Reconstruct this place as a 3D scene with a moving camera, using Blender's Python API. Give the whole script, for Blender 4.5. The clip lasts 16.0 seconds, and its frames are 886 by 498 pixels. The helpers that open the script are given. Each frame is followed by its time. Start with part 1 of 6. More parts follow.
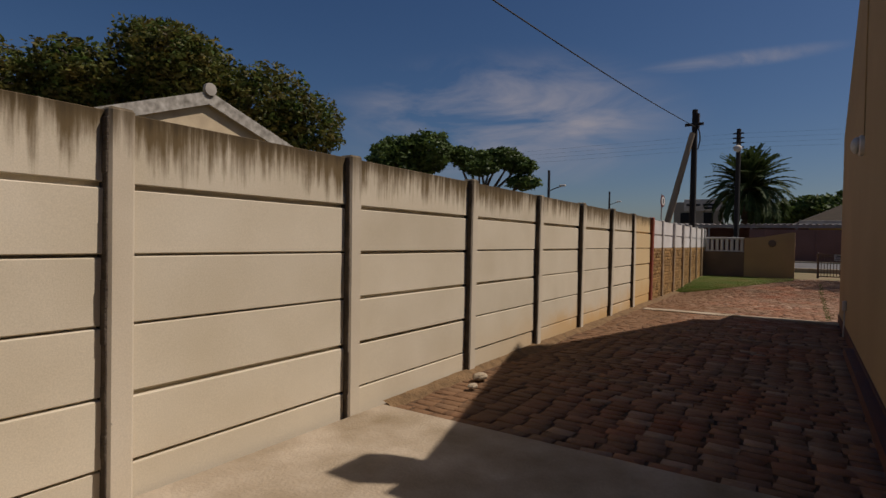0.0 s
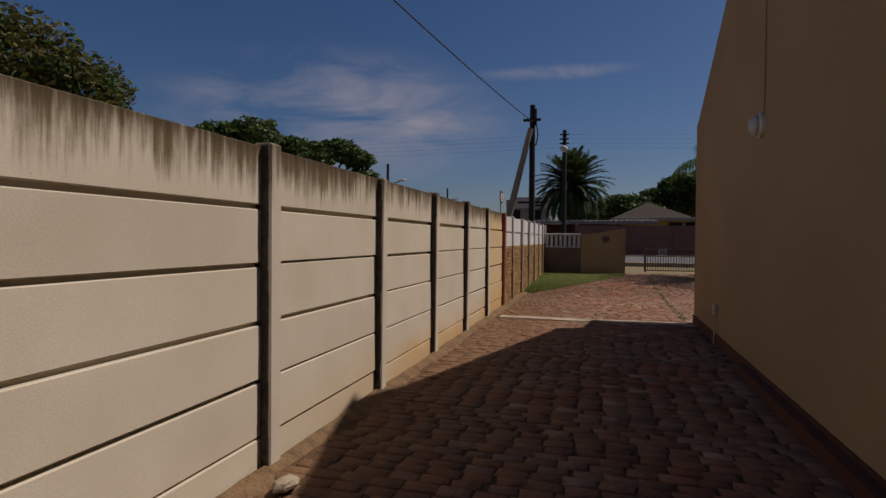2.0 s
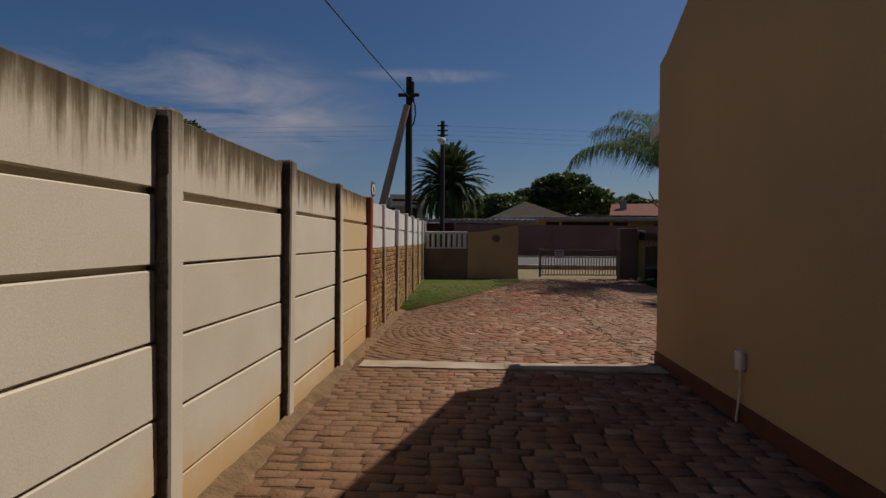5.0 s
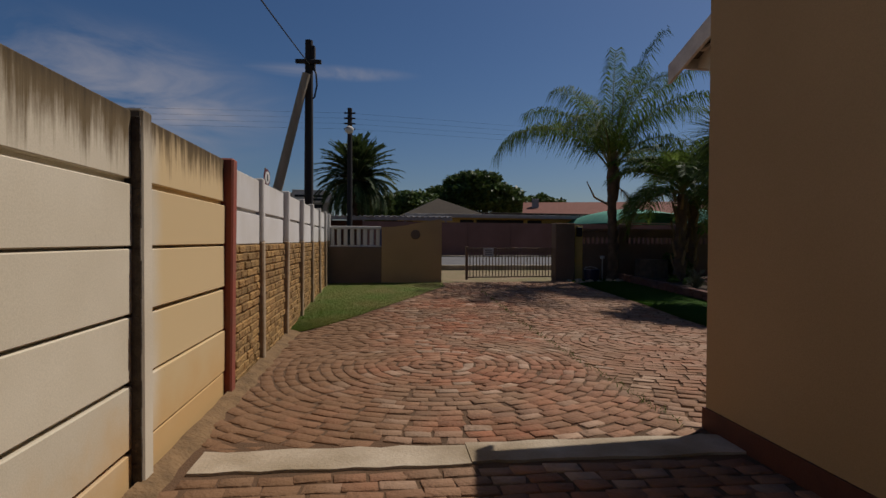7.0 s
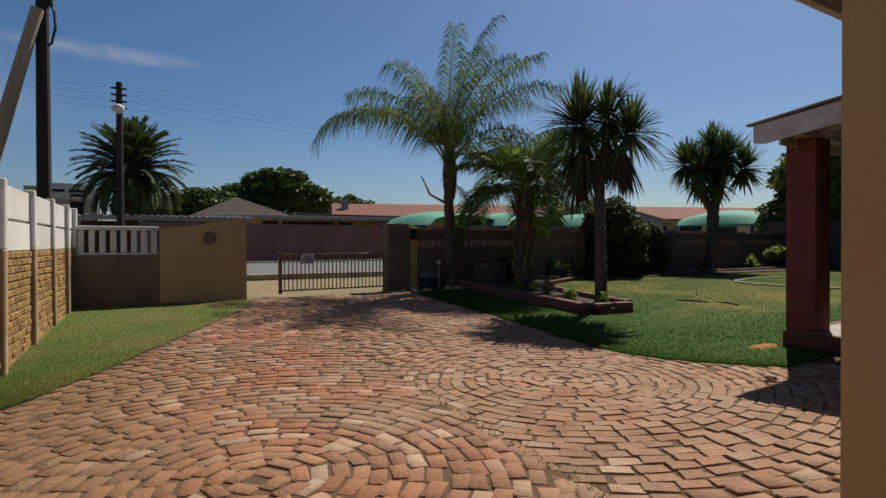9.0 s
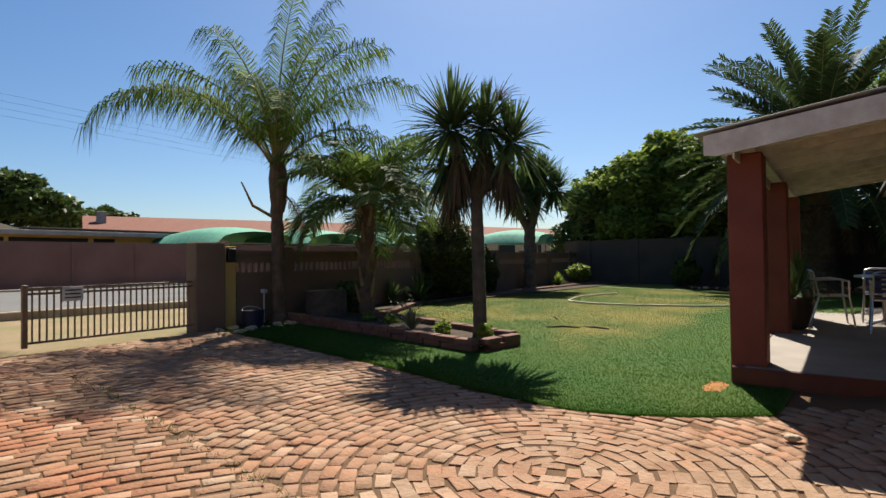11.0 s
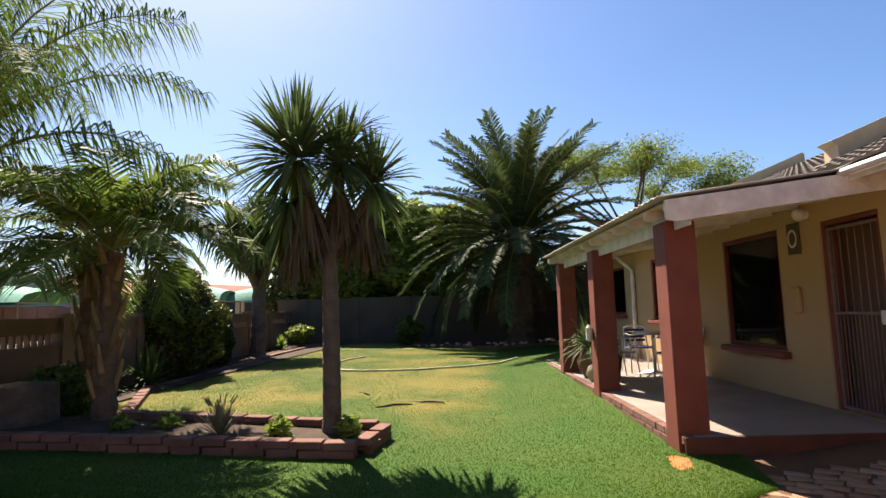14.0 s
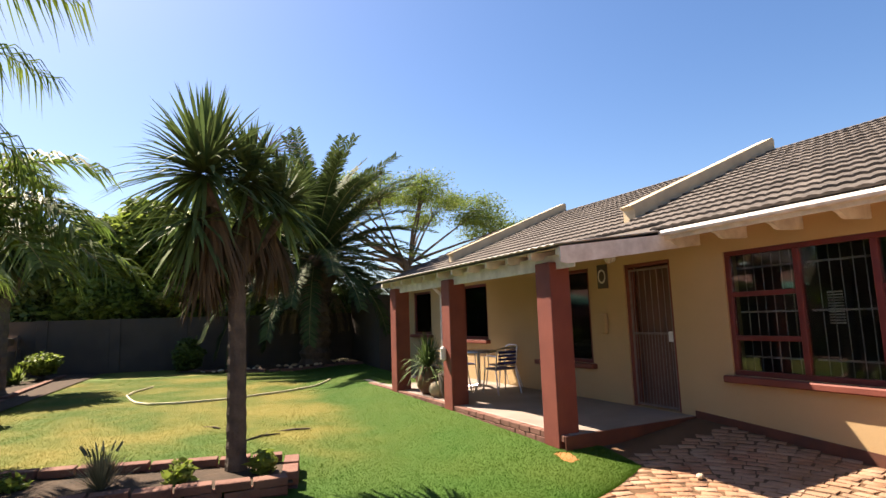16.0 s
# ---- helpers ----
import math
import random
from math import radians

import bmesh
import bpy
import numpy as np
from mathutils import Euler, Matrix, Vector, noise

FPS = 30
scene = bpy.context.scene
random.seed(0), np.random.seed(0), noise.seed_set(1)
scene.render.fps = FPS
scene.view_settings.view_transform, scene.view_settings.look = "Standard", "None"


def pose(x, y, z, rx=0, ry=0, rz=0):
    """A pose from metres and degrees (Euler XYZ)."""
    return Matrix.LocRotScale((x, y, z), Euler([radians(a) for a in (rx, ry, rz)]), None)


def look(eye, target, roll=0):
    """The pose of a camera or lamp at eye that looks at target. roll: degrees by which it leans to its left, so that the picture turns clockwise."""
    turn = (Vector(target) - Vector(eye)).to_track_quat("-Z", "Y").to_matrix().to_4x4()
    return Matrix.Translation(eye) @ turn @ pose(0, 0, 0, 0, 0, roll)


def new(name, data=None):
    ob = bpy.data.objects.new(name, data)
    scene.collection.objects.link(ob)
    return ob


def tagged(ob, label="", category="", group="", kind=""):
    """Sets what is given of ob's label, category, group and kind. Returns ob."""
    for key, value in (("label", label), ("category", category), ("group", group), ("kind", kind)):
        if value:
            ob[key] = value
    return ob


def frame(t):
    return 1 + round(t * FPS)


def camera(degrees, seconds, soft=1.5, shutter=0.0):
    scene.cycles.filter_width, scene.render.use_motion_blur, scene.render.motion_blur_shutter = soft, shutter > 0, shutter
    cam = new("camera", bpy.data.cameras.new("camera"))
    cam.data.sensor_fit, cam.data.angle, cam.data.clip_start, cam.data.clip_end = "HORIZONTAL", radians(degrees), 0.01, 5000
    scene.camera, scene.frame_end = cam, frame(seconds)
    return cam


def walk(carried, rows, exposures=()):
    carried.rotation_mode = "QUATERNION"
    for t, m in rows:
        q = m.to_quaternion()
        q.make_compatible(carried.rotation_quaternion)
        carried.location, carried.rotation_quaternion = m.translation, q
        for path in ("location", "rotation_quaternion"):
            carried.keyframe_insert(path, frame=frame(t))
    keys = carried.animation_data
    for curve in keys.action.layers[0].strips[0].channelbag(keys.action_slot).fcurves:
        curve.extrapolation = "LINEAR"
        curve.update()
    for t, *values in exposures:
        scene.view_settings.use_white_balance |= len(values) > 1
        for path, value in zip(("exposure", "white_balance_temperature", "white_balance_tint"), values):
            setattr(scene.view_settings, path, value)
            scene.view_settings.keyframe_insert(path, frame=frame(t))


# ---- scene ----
cam = camera(78.0, 16.0)
METRES, EYE, TILT, LEAN, TURN = 18.03, 1.3, 0.0, 0.0, 33.5
ROWS = [
    (0.0, 0.0, 0.0, 0.0, 0.02, -0.97, -1.07),
    (0.5, 0.0003, 0.0263, -0.0, -3.54, -1.01, -0.9),
    (1.0, 0.004, 0.0535, 0.0001, -7.96, -1.03, -0.74),
    (1.5, 0.011, 0.0813, 0.001, -12.49, -1.04, -0.6),
    (2.0, 0.0179, 0.1118, 0.0027, -16.72, -1.05, -0.43),
    (2.5, 0.0295, 0.143, 0.0026, -20.94, -1.03, -0.32),
    (3.0, 0.0418, 0.1745, 0.0033, -24.06, -0.98, -0.36),
    (3.5, 0.057, 0.2055, 0.0028, -26.6, -0.96, -0.31),
    (4.0, 0.0731, 0.2371, 0.0027, -27.82, -0.95, -0.31),
    (6.5, 0.1573, 0.3926, -0.0027, -35.79, -0.87, -0.37),
    (7.0, 0.1757, 0.4246, -0.0033, -39.3, -0.88, -0.29),
    (7.5, 0.1941, 0.4548, -0.0035, -43.09, -0.78, -0.27),
    (8.0, 0.2134, 0.4826, -0.003, -48.05, -0.73, -0.13),
    (8.5, 0.2327, 0.5077, -0.0032, -52.64, -0.71, 0.04),
    (9.0, 0.2521, 0.53, -0.0024, -59.62, -0.57, 0.21),
    (9.5, 0.2724, 0.5541, -0.0005, -65.6, -0.16, 0.39),
    (10.0, 0.2907, 0.5788, 0.0006, -70.57, 0.25, 0.47),
    (12.5, 0.3761, 0.7037, 0.0115, -100.15, 3.34, 1.08),
    (13.0, 0.3956, 0.7242, 0.0134, -105.45, 4.57, 1.18),
    (13.5, 0.4155, 0.7428, 0.0136, -111.72, 5.5, 1.37),
    (14.0, 0.4346, 0.7601, 0.0141, -117.84, 6.23, 1.54),
    (14.5, 0.4528, 0.7815, 0.0147, -123.86, 6.59, 1.64),
    (15.0, 0.4635, 0.8051, 0.0148, -131.1, 6.58, 1.74),
    (15.5, 0.4735, 0.8305, 0.0182, -138.74, 6.54, 1.89),
    (16.0, 0.4847, 0.8555, 0.0227, -144.67, 7.24, 1.95),
]
EXPOSURES = [(0.0, -0.12, 6400, 17), (2.0, -0.22, 6250, 20), (4.0, -0.1, 6250, 16), (7.0, -0.12, 6150, 14), (8.0, 0.18, 6150, 14), (9.0, 0.6, 6250, 9), (10.0, 1.1, 6300, 6),
             (12.5, 1.58, 6600, 12), (14.0, 2.05, 6950, 16), (15.5, 2.1, 7000, 17), (16.0, 2.22, 7200, 17)]
walk(cam, [(t, pose(0, 0, EYE, TILT, LEAN, TURN) @ pose(METRES * x, METRES * y, METRES * z, 90 + pitch, roll, yaw)) for t, x, y, z, yaw, pitch, roll in ROWS], EXPOSURES)

# ---- light ----
SUN = Vector((0.66, 0.42, 1.0)).normalized()
lamp = bpy.data.lights.new("sun", "SUN")
lamp.energy, lamp.angle, lamp.color = 4.15, radians(0.53), (1.0, 0.91, 0.78)
new("sun", lamp).matrix_world = look(SUN * 60, (0, 0, 0))
world = bpy.data.worlds.new("sky")
scene.world = world
world.use_nodes = True
wn, wl = world.node_tree.nodes, world.node_tree.links
wn.clear()
sky = wn.new("ShaderNodeTexSky")
sky.sky_type, sky.sun_disc = "NISHITA", False
sky.sun_elevation, sky.sun_rotation = math.asin(SUN.z), math.atan2(SUN.x, SUN.y)
sky.air_density, sky.dust_density, sky.ozone_density = 1.0, 0.9, 4.5
back = wn.new("ShaderNodeBackground")
back.inputs["Strength"].default_value = 0.044
wout = wn.new("ShaderNodeOutputWorld")
# thin cirrus drawn out by the wind, in the north-west
way = wn.new("ShaderNodeTexCoord")
turned = wn.new("ShaderNodeMapping")
turned.inputs["Rotation"].default_value = (0, radians(-14), radians(-28))
turned.inputs["Scale"].default_value = (2.6, 2.6, 8.5)
wisp = wn.new("ShaderNodeTexNoise")
wisp.inputs["Scale"].default_value, wisp.inputs["Detail"].default_value = 1.6, 8.0
wisp.inputs["Roughness"].default_value, wisp.inputs["Distortion"].default_value = 0.58, 0.7
thin = wn.new("ShaderNodeMapRange")
thin.inputs["From Min"].default_value, thin.inputs["From Max"].default_value = 0.40, 0.72


def cloud_bank(centre, tilt, squeeze, reach):
    """How near a sky direction lies to a bank of cloud: 1 inside, 0 outside."""
    off = wn.new("ShaderNodeVectorMath")
    off.operation = "SUBTRACT"
    off.inputs[1].default_value = Vector(centre).normalized()
    wl.new(way.outputs["Generated"], off.inputs[0])
    turn = wn.new("ShaderNodeMapping")
    turn.inputs["Rotation"].default_value = (0, radians(tilt), 0)
    turn.inputs["Scale"].default_value = (1, 1, squeeze)
    wl.new(off.outputs[0], turn.inputs["Vector"])
    far = wn.new("ShaderNodeVectorMath")
    far.operation = "LENGTH"
    wl.new(turn.outputs[0], far.inputs[0])
    k = wn.new("ShaderNodeMapRange")
    k.interpolation_type = "SMOOTHSTEP"
    k.inputs["From Min"].default_value, k.inputs["From Max"].default_value = reach, reach * 0.2
    wl.new(far.outputs["Value"], k.inputs["Value"])
    return k.outputs[0]


main_bank = cloud_bank((-0.45, 0.87, 0.205), 4, 2.6, 0.36)
streak_bank = cloud_bank((-0.10, 0.95, 0.285), 14, 11.0, 0.17)
near = wn.new("ShaderNodeMath")
near.operation = "MAXIMUM"
wl.new(main_bank, near.inputs[0])
wl.new(streak_bank, near.inputs[1])
amount = wn.new("ShaderNodeMath")
amount.operation = "MULTIPLY"
blend = wn.new("ShaderNodeMixRGB")
blend.inputs[2].default_value = (6.6, 6.4, 6.8, 1)
wl.new(way.outputs["Generated"], turned.inputs["Vector"])
wl.new(turned.outputs[0], wisp.inputs["Vector"])
wl.new(wisp.outputs["Fac"], thin.inputs["Value"])
wl.new(thin.outputs[0], amount.inputs[0])
wl.new(near.outputs[0], amount.inputs[1])
wl.new(amount.outputs[0], blend.inputs[0])
deep = wn.new("ShaderNodeHueSaturation")
deep.inputs["Saturation"].default_value, deep.inputs["Hue"].default_value = 1.17, 0.502
wl.new(sky.outputs[0], deep.inputs["Color"])
wl.new(deep.outputs[0], blend.inputs[1])
wl.new(blend.outputs[0], back.inputs["Color"])
wl.new(back.outputs[0], wout.inputs["Surface"])

# ---- tools ----
rnd = random.Random(7)


class Geo:
    """Vertices and faces of one mesh."""

    def __init__(self):
        self.v, self.f = [], []

    def add(self, verts, faces):
        n = len(self.v)
        self.v.extend(verts)
        self.f.extend([tuple(n + i for i in face) for face in faces])

    def box(self, x0, x1, y0, y1, z0, z1, c=0.0, m=None):
        """A box, its edges chamfered by c."""
        if c <= 0:
            vs = [(x, y, z) for x in (x0, x1) for y in (y0, y1) for z in (z0, z1)]
            fs = [(0, 1, 3, 2), (4, 6, 7, 5), (0, 4, 5, 1), (2, 3, 7, 6), (0, 2, 6, 4), (1, 5, 7, 3)]
        else:
            c = min(c, (x1 - x0) * 0.45, (y1 - y0) * 0.45, (z1 - z0) * 0.45)
            lo, hi = (x0, y0, z0), (x1, y1, z1)
            vs, at = [], {}
            for i in range(8):
                bits = (i >> 2 & 1, i >> 1 & 1, i & 1)
                for a in range(3):
                    p = [hi[k] if bits[k] else lo[k] for k in range(3)]
                    for k in range(3):
                        if k != a:
                            p[k] += -c if bits[k] else c
                    at[bits, a] = len(vs)
                    vs.append(tuple(p))
            fs = []
            for a in range(3):
                b, d = (a + 1) % 3, (a + 2) % 3
                for s in (0, 1):
                    ring = []
                    for q, r in ((0, 0), (1, 0), (1, 1), (0, 1)):
                        bits = [0, 0, 0]
                        bits[a], bits[b], bits[d] = s, q, r
                        ring.append(at[tuple(bits), a])
                    fs.append(tuple(ring if s else ring[::-1]))
                for q in (0, 1):
                    for r in (0, 1):
                        e0, e1 = [0, 0, 0], [0, 0, 0]
                        e0[b] = e1[b] = q
                        e0[d] = e1[d] = r
                        e1[a] = 1
                        e0, e1 = tuple(e0), tuple(e1)
                        ring = [at[e0, b], at[e1, b], at[e1, d], at[e0, d]]
                        fs.append(tuple(ring if q == r else ring[::-1]))
            for bits in {k[0] for k in at}:
                ring = [at[bits, 0], at[bits, 1], at[bits, 2]]
                fs.append(tuple(ring if sum(bits) % 2 else ring[::-1]))
        if m is not None:
            vs = [tuple(m @ Vector(p)) for p in vs]
        self.add(vs, fs)
        return self

    def tube(self, path, radii, n=8, cap=True, squash=1.0):
        """A round bar along a path of points."""
        path = [Vector(p) for p in path]
        if not hasattr(radii, "__len__"):
            radii = [radii] * len(path)
        base = len(self.v)
        ref = None
        for i, p in enumerate(path):
            d = (path[min(i + 1, len(path) - 1)] - path[max(i - 1, 0)]).normalized()
            if ref is None:
                ref = d.orthogonal().normalized()
            ref = (ref - d * ref.dot(d)).normalized()
            side = d.cross(ref)
            for k in range(n):
                a = 2 * math.pi * k / n
                q = p + radii[i] * (math.cos(a) * ref + squash * math.sin(a) * side)
                self.v.append(tuple(q))
        for i in range(len(path) - 1):
            for k in range(n):
                a, b = base + i * n + k, base + i * n + (k + 1) % n
                self.f.append((a, b, b + n, a + n))
        if cap:
            self.f.append(tuple(base + k for k in range(n))[::-1])
            self.f.append(tuple(base + (len(path) - 1) * n + k for k in range(n)))
        return self

    def lathe(self, profile, n=20, at=(0, 0, 0)):
        """A turned body: profile of (radius, height)."""
        base = len(self.v)
        for r, z in profile:
            for k in range(n):
                a = 2 * math.pi * k / n
                self.v.append((at[0] + r * math.cos(a), at[1] + r * math.sin(a), at[2] + z))
        for i in range(len(profile) - 1):
            for k in range(n):
                a, b = base + i * n + k, base + i * n + (k + 1) % n
                self.f.append((a, b, b + n, a + n))
        self.f.append(tuple(base + k for k in range(n))[::-1])
        self.f.append(tuple(base + (len(profile) - 1) * n + k for k in range(n)))
        return self

    def prism(self, outline, y0, y1, axis="y"):
        """An outline of (a, z) pushed from y0 to y1."""
        n = len(outline)
        if axis == "y":
            vs = [(a, y0, z) for a, z in outline] + [(a, y1, z) for a, z in outline]
        elif axis == "x":
            vs = [(y0, a, z) for a, z in outline] + [(y1, a, z) for a, z in outline]
        else:
            vs = [(a, b, y0) for a, b in outline] + [(a, b, y1) for a, b in outline]
        fs = [tuple(range(n)), tuple(range(2 * n - 1, n - 1, -1))]
        fs += [(k, n + k, n + (k + 1) % n, (k + 1) % n) for k in range(n)]
        self.add(vs, fs)
        return self


def mesh_of(name, geo, material, smooth=False):
    me = bpy.data.meshes.new(name)
    me.from_pydata(geo.v, [], geo.f)
    if len(geo.f) < 4000:
        bm = bmesh.new()
        bm.from_mesh(me)
        bmesh.ops.recalc_face_normals(bm, faces=bm.faces)
        bm.to_mesh(me)
        bm.free()
    if material:
        me.materials.append(material)
    if smooth:
        me.shade_smooth()
    me.update()
    return me


def part(name, geo, material, parent, label="", smooth=False, kind=""):
    ob = new(name, mesh_of(name, geo, material, smooth))
    ob.parent = parent
    return tagged(ob, label, kind=kind)


def thing(name, label, category, m=None, group="", kind=""):
    ob = new(name)
    ob.empty_display_size = 0.1
    if m is not None:
        ob.matrix_world = m
    return tagged(ob, label, category, group, kind)


def solid(name, geo, material, label="", category="", kind="", group="", smooth=False, m=None):
    """A thing of one mesh."""
    ob = new(name, mesh_of(name, geo, material, smooth))
    if m is not None:
        ob.matrix_world = m
    return tagged(ob, label, category, group, kind)


def raw_mesh(name, verts, faces, material):
    """A big mesh from arrays; faces all of one length."""
    me = bpy.data.meshes.new(name)
    verts, faces = np.asarray(verts, dtype=np.float32), np.asarray(faces, dtype=np.int32)
    me.vertices.add(len(verts))
    me.vertices.foreach_set("co", verts.ravel())
    k = faces.shape[1]
    me.loops.add(faces.size)
    me.loops.foreach_set("vertex_index", faces.ravel())
    me.polygons.add(len(faces))
    me.polygons.foreach_set("loop_start", np.arange(0, faces.size, k, dtype=np.int32))
    me.update(calc_edges=True)
    me.materials.append(material)
    return me


def ground_z(x, y):
    """The ground's height: level by the house, rising a little to the street and the lawn."""
    raw = 0.042 * max(0.0, y - 15.0) * min(1.0, max(0.0, (y - 14.0) / 3)) + 0.03 * min(max(0.0, x - 3.0), 8.0)
    ramp = 0.25 * min(1.0, max(0.0, (x - 0.6) / 3.6)) * min(1.0, max(0.0, (14.2 - y) / 2.2)) if y > 11.0 else 0.0
    by_stoep = 0.11 * min(1.0, max(0.0, (x - 3.0) / 1.3)) * min(1.0, max(0.0, (15.8 - y) / 1.4))
    return 0.34 * math.tanh(raw / 0.34) + max(ramp, by_stoep)


# ---- materials ----
def mat(name, col, col2=None, scale=3.0, rough=0.85, metal=0.0, bump=0.15, fine=90.0, island=0.0, each=0.0,
        stretch=(1, 1, 1), contrast=0.35, col3=None, spec=0.3):
    """Two colours mixed by coarse and fine noise, with fine relief; island and each vary the pieces."""
    m = bpy.data.materials.new(name)
    m.use_nodes = True
    nt = m.node_tree
    n, l = nt.nodes, nt.links
    p = n["Principled BSDF"]
    p.inputs["Roughness"].default_value, p.inputs["Metallic"].default_value = rough, metal
    p.inputs["Specular IOR Level"].default_value = spec
    geo = n.new("ShaderNodeNewGeometry")
    mp = n.new("ShaderNodeMapping")
    mp.inputs["Scale"].default_value = stretch
    l.new(geo.outputs["Position"], mp.inputs["Vector"])
    big, small = n.new("ShaderNodeTexNoise"), n.new("ShaderNodeTexNoise")
    big.inputs["Scale"].default_value, big.inputs["Detail"].default_value = scale, 5
    small.inputs["Scale"].default_value, small.inputs["Detail"].default_value = fine, 3
    l.new(mp.outputs[0], big.inputs["Vector"])
    l.new(mp.outputs[0], small.inputs["Vector"])
    ramp = n.new("ShaderNodeMapRange")
    ramp.inputs["From Min"].default_value, ramp.inputs["From Max"].default_value = 0.5 - contrast / 2, 0.5 + contrast / 2
    l.new(big.outputs["Fac"], ramp.inputs["Value"])
    mix = n.new("ShaderNodeMixRGB")
    mix.inputs[1].default_value = (*col, 1)
    mix.inputs[2].default_value = (*(col2 or [c * 0.8 for c in col]), 1)
    l.new(ramp.outputs[0], mix.inputs[0])
    out = mix
    grain = n.new("ShaderNodeMixRGB")
    grain.blend_type = "MULTIPLY"
    grain.inputs[0].default_value = 0.35
    l.new(out.outputs[0], grain.inputs[1])
    tone = n.new("ShaderNodeMapRange")
    tone.inputs["To Min"].default_value, tone.inputs["To Max"].default_value = 0.55, 1.45
    l.new(small.outputs["Fac"], tone.inputs["Value"])
    l.new(tone.outputs[0], grain.inputs[2])
    out = grain
    if island or each:
        src = geo.outputs["Random Per Island"] if island else n.new("ShaderNodeObjectInfo").outputs["Random"]
        if col3:
            m3 = n.new("ShaderNodeMixRGB")
            m3.inputs[2].default_value = (*col3, 1)
            pick = n.new("ShaderNodeMapRange")
            pick.inputs["From Min"].default_value, pick.inputs["From Max"].default_value = 0.78, 1.0
            l.new(src, pick.inputs["Value"])
            l.new(pick.outputs[0], m3.inputs[0])
            l.new(out.outputs[0], m3.inputs[1])
            out = m3
        vary = n.new("ShaderNodeMapRange")
        k = island or each
        vary.inputs["To Min"].default_value, vary.inputs["To Max"].default_value = 1 - k, 1 + k
        hop = n.new("ShaderNodeMath")
        hop.operation = "FRACT"
        seven = n.new("ShaderNodeMath")
        seven.operation = "MULTIPLY"
        seven.inputs[1].default_value = 7.31
        l.new(src, seven.inputs[0])
        l.new(seven.outputs[0], hop.inputs[0])
        l.new(hop.outputs[0], vary.inputs["Value"])
        v = n.new("ShaderNodeMixRGB")
        v.blend_type, v.inputs[0].default_value = "MULTIPLY", 1.0
        l.new(out.outputs[0], v.inputs[1])
        l.new(vary.outputs[0], v.inputs[2])
        out = v
    l.new(out.outputs[0], p.inputs["Base Color"])
    if bump:
        b = n.new("ShaderNodeBump")
        b.inputs["Strength"].default_value, b.inputs["Distance"].default_value = bump, 0.02
        l.new(small.outputs["Fac"], b.inputs["Height"])
        l.new(b.outputs[0], p.inputs["Normal"])
    return m


def leafy(name, col, col2, island=0.35, rough=0.5, through_light=0.25, scale=2.0):
    """Leaves: two greens, a change from leaf to leaf, and some light let through."""
    m = mat(name, col, col2, scale=scale, rough=rough, bump=0, fine=30, island=island, spec=0.18)
    n, l = m.node_tree.nodes, m.node_tree.links
    p = n["Principled BSDF"]
    t = n.new("ShaderNodeBsdfTranslucent")
    mixer = n.new("ShaderNodeMixShader")
    mixer.inputs[0].default_value = through_light
    l.new(p.inputs["Base Color"].links[0].from_socket, t.inputs["Color"])
    l.new(p.outputs[0], mixer.inputs[1])
    l.new(t.outputs[0], mixer.inputs[2])
    l.new(mixer.outputs[0], n["Material Output"].inputs["Surface"])
    return m


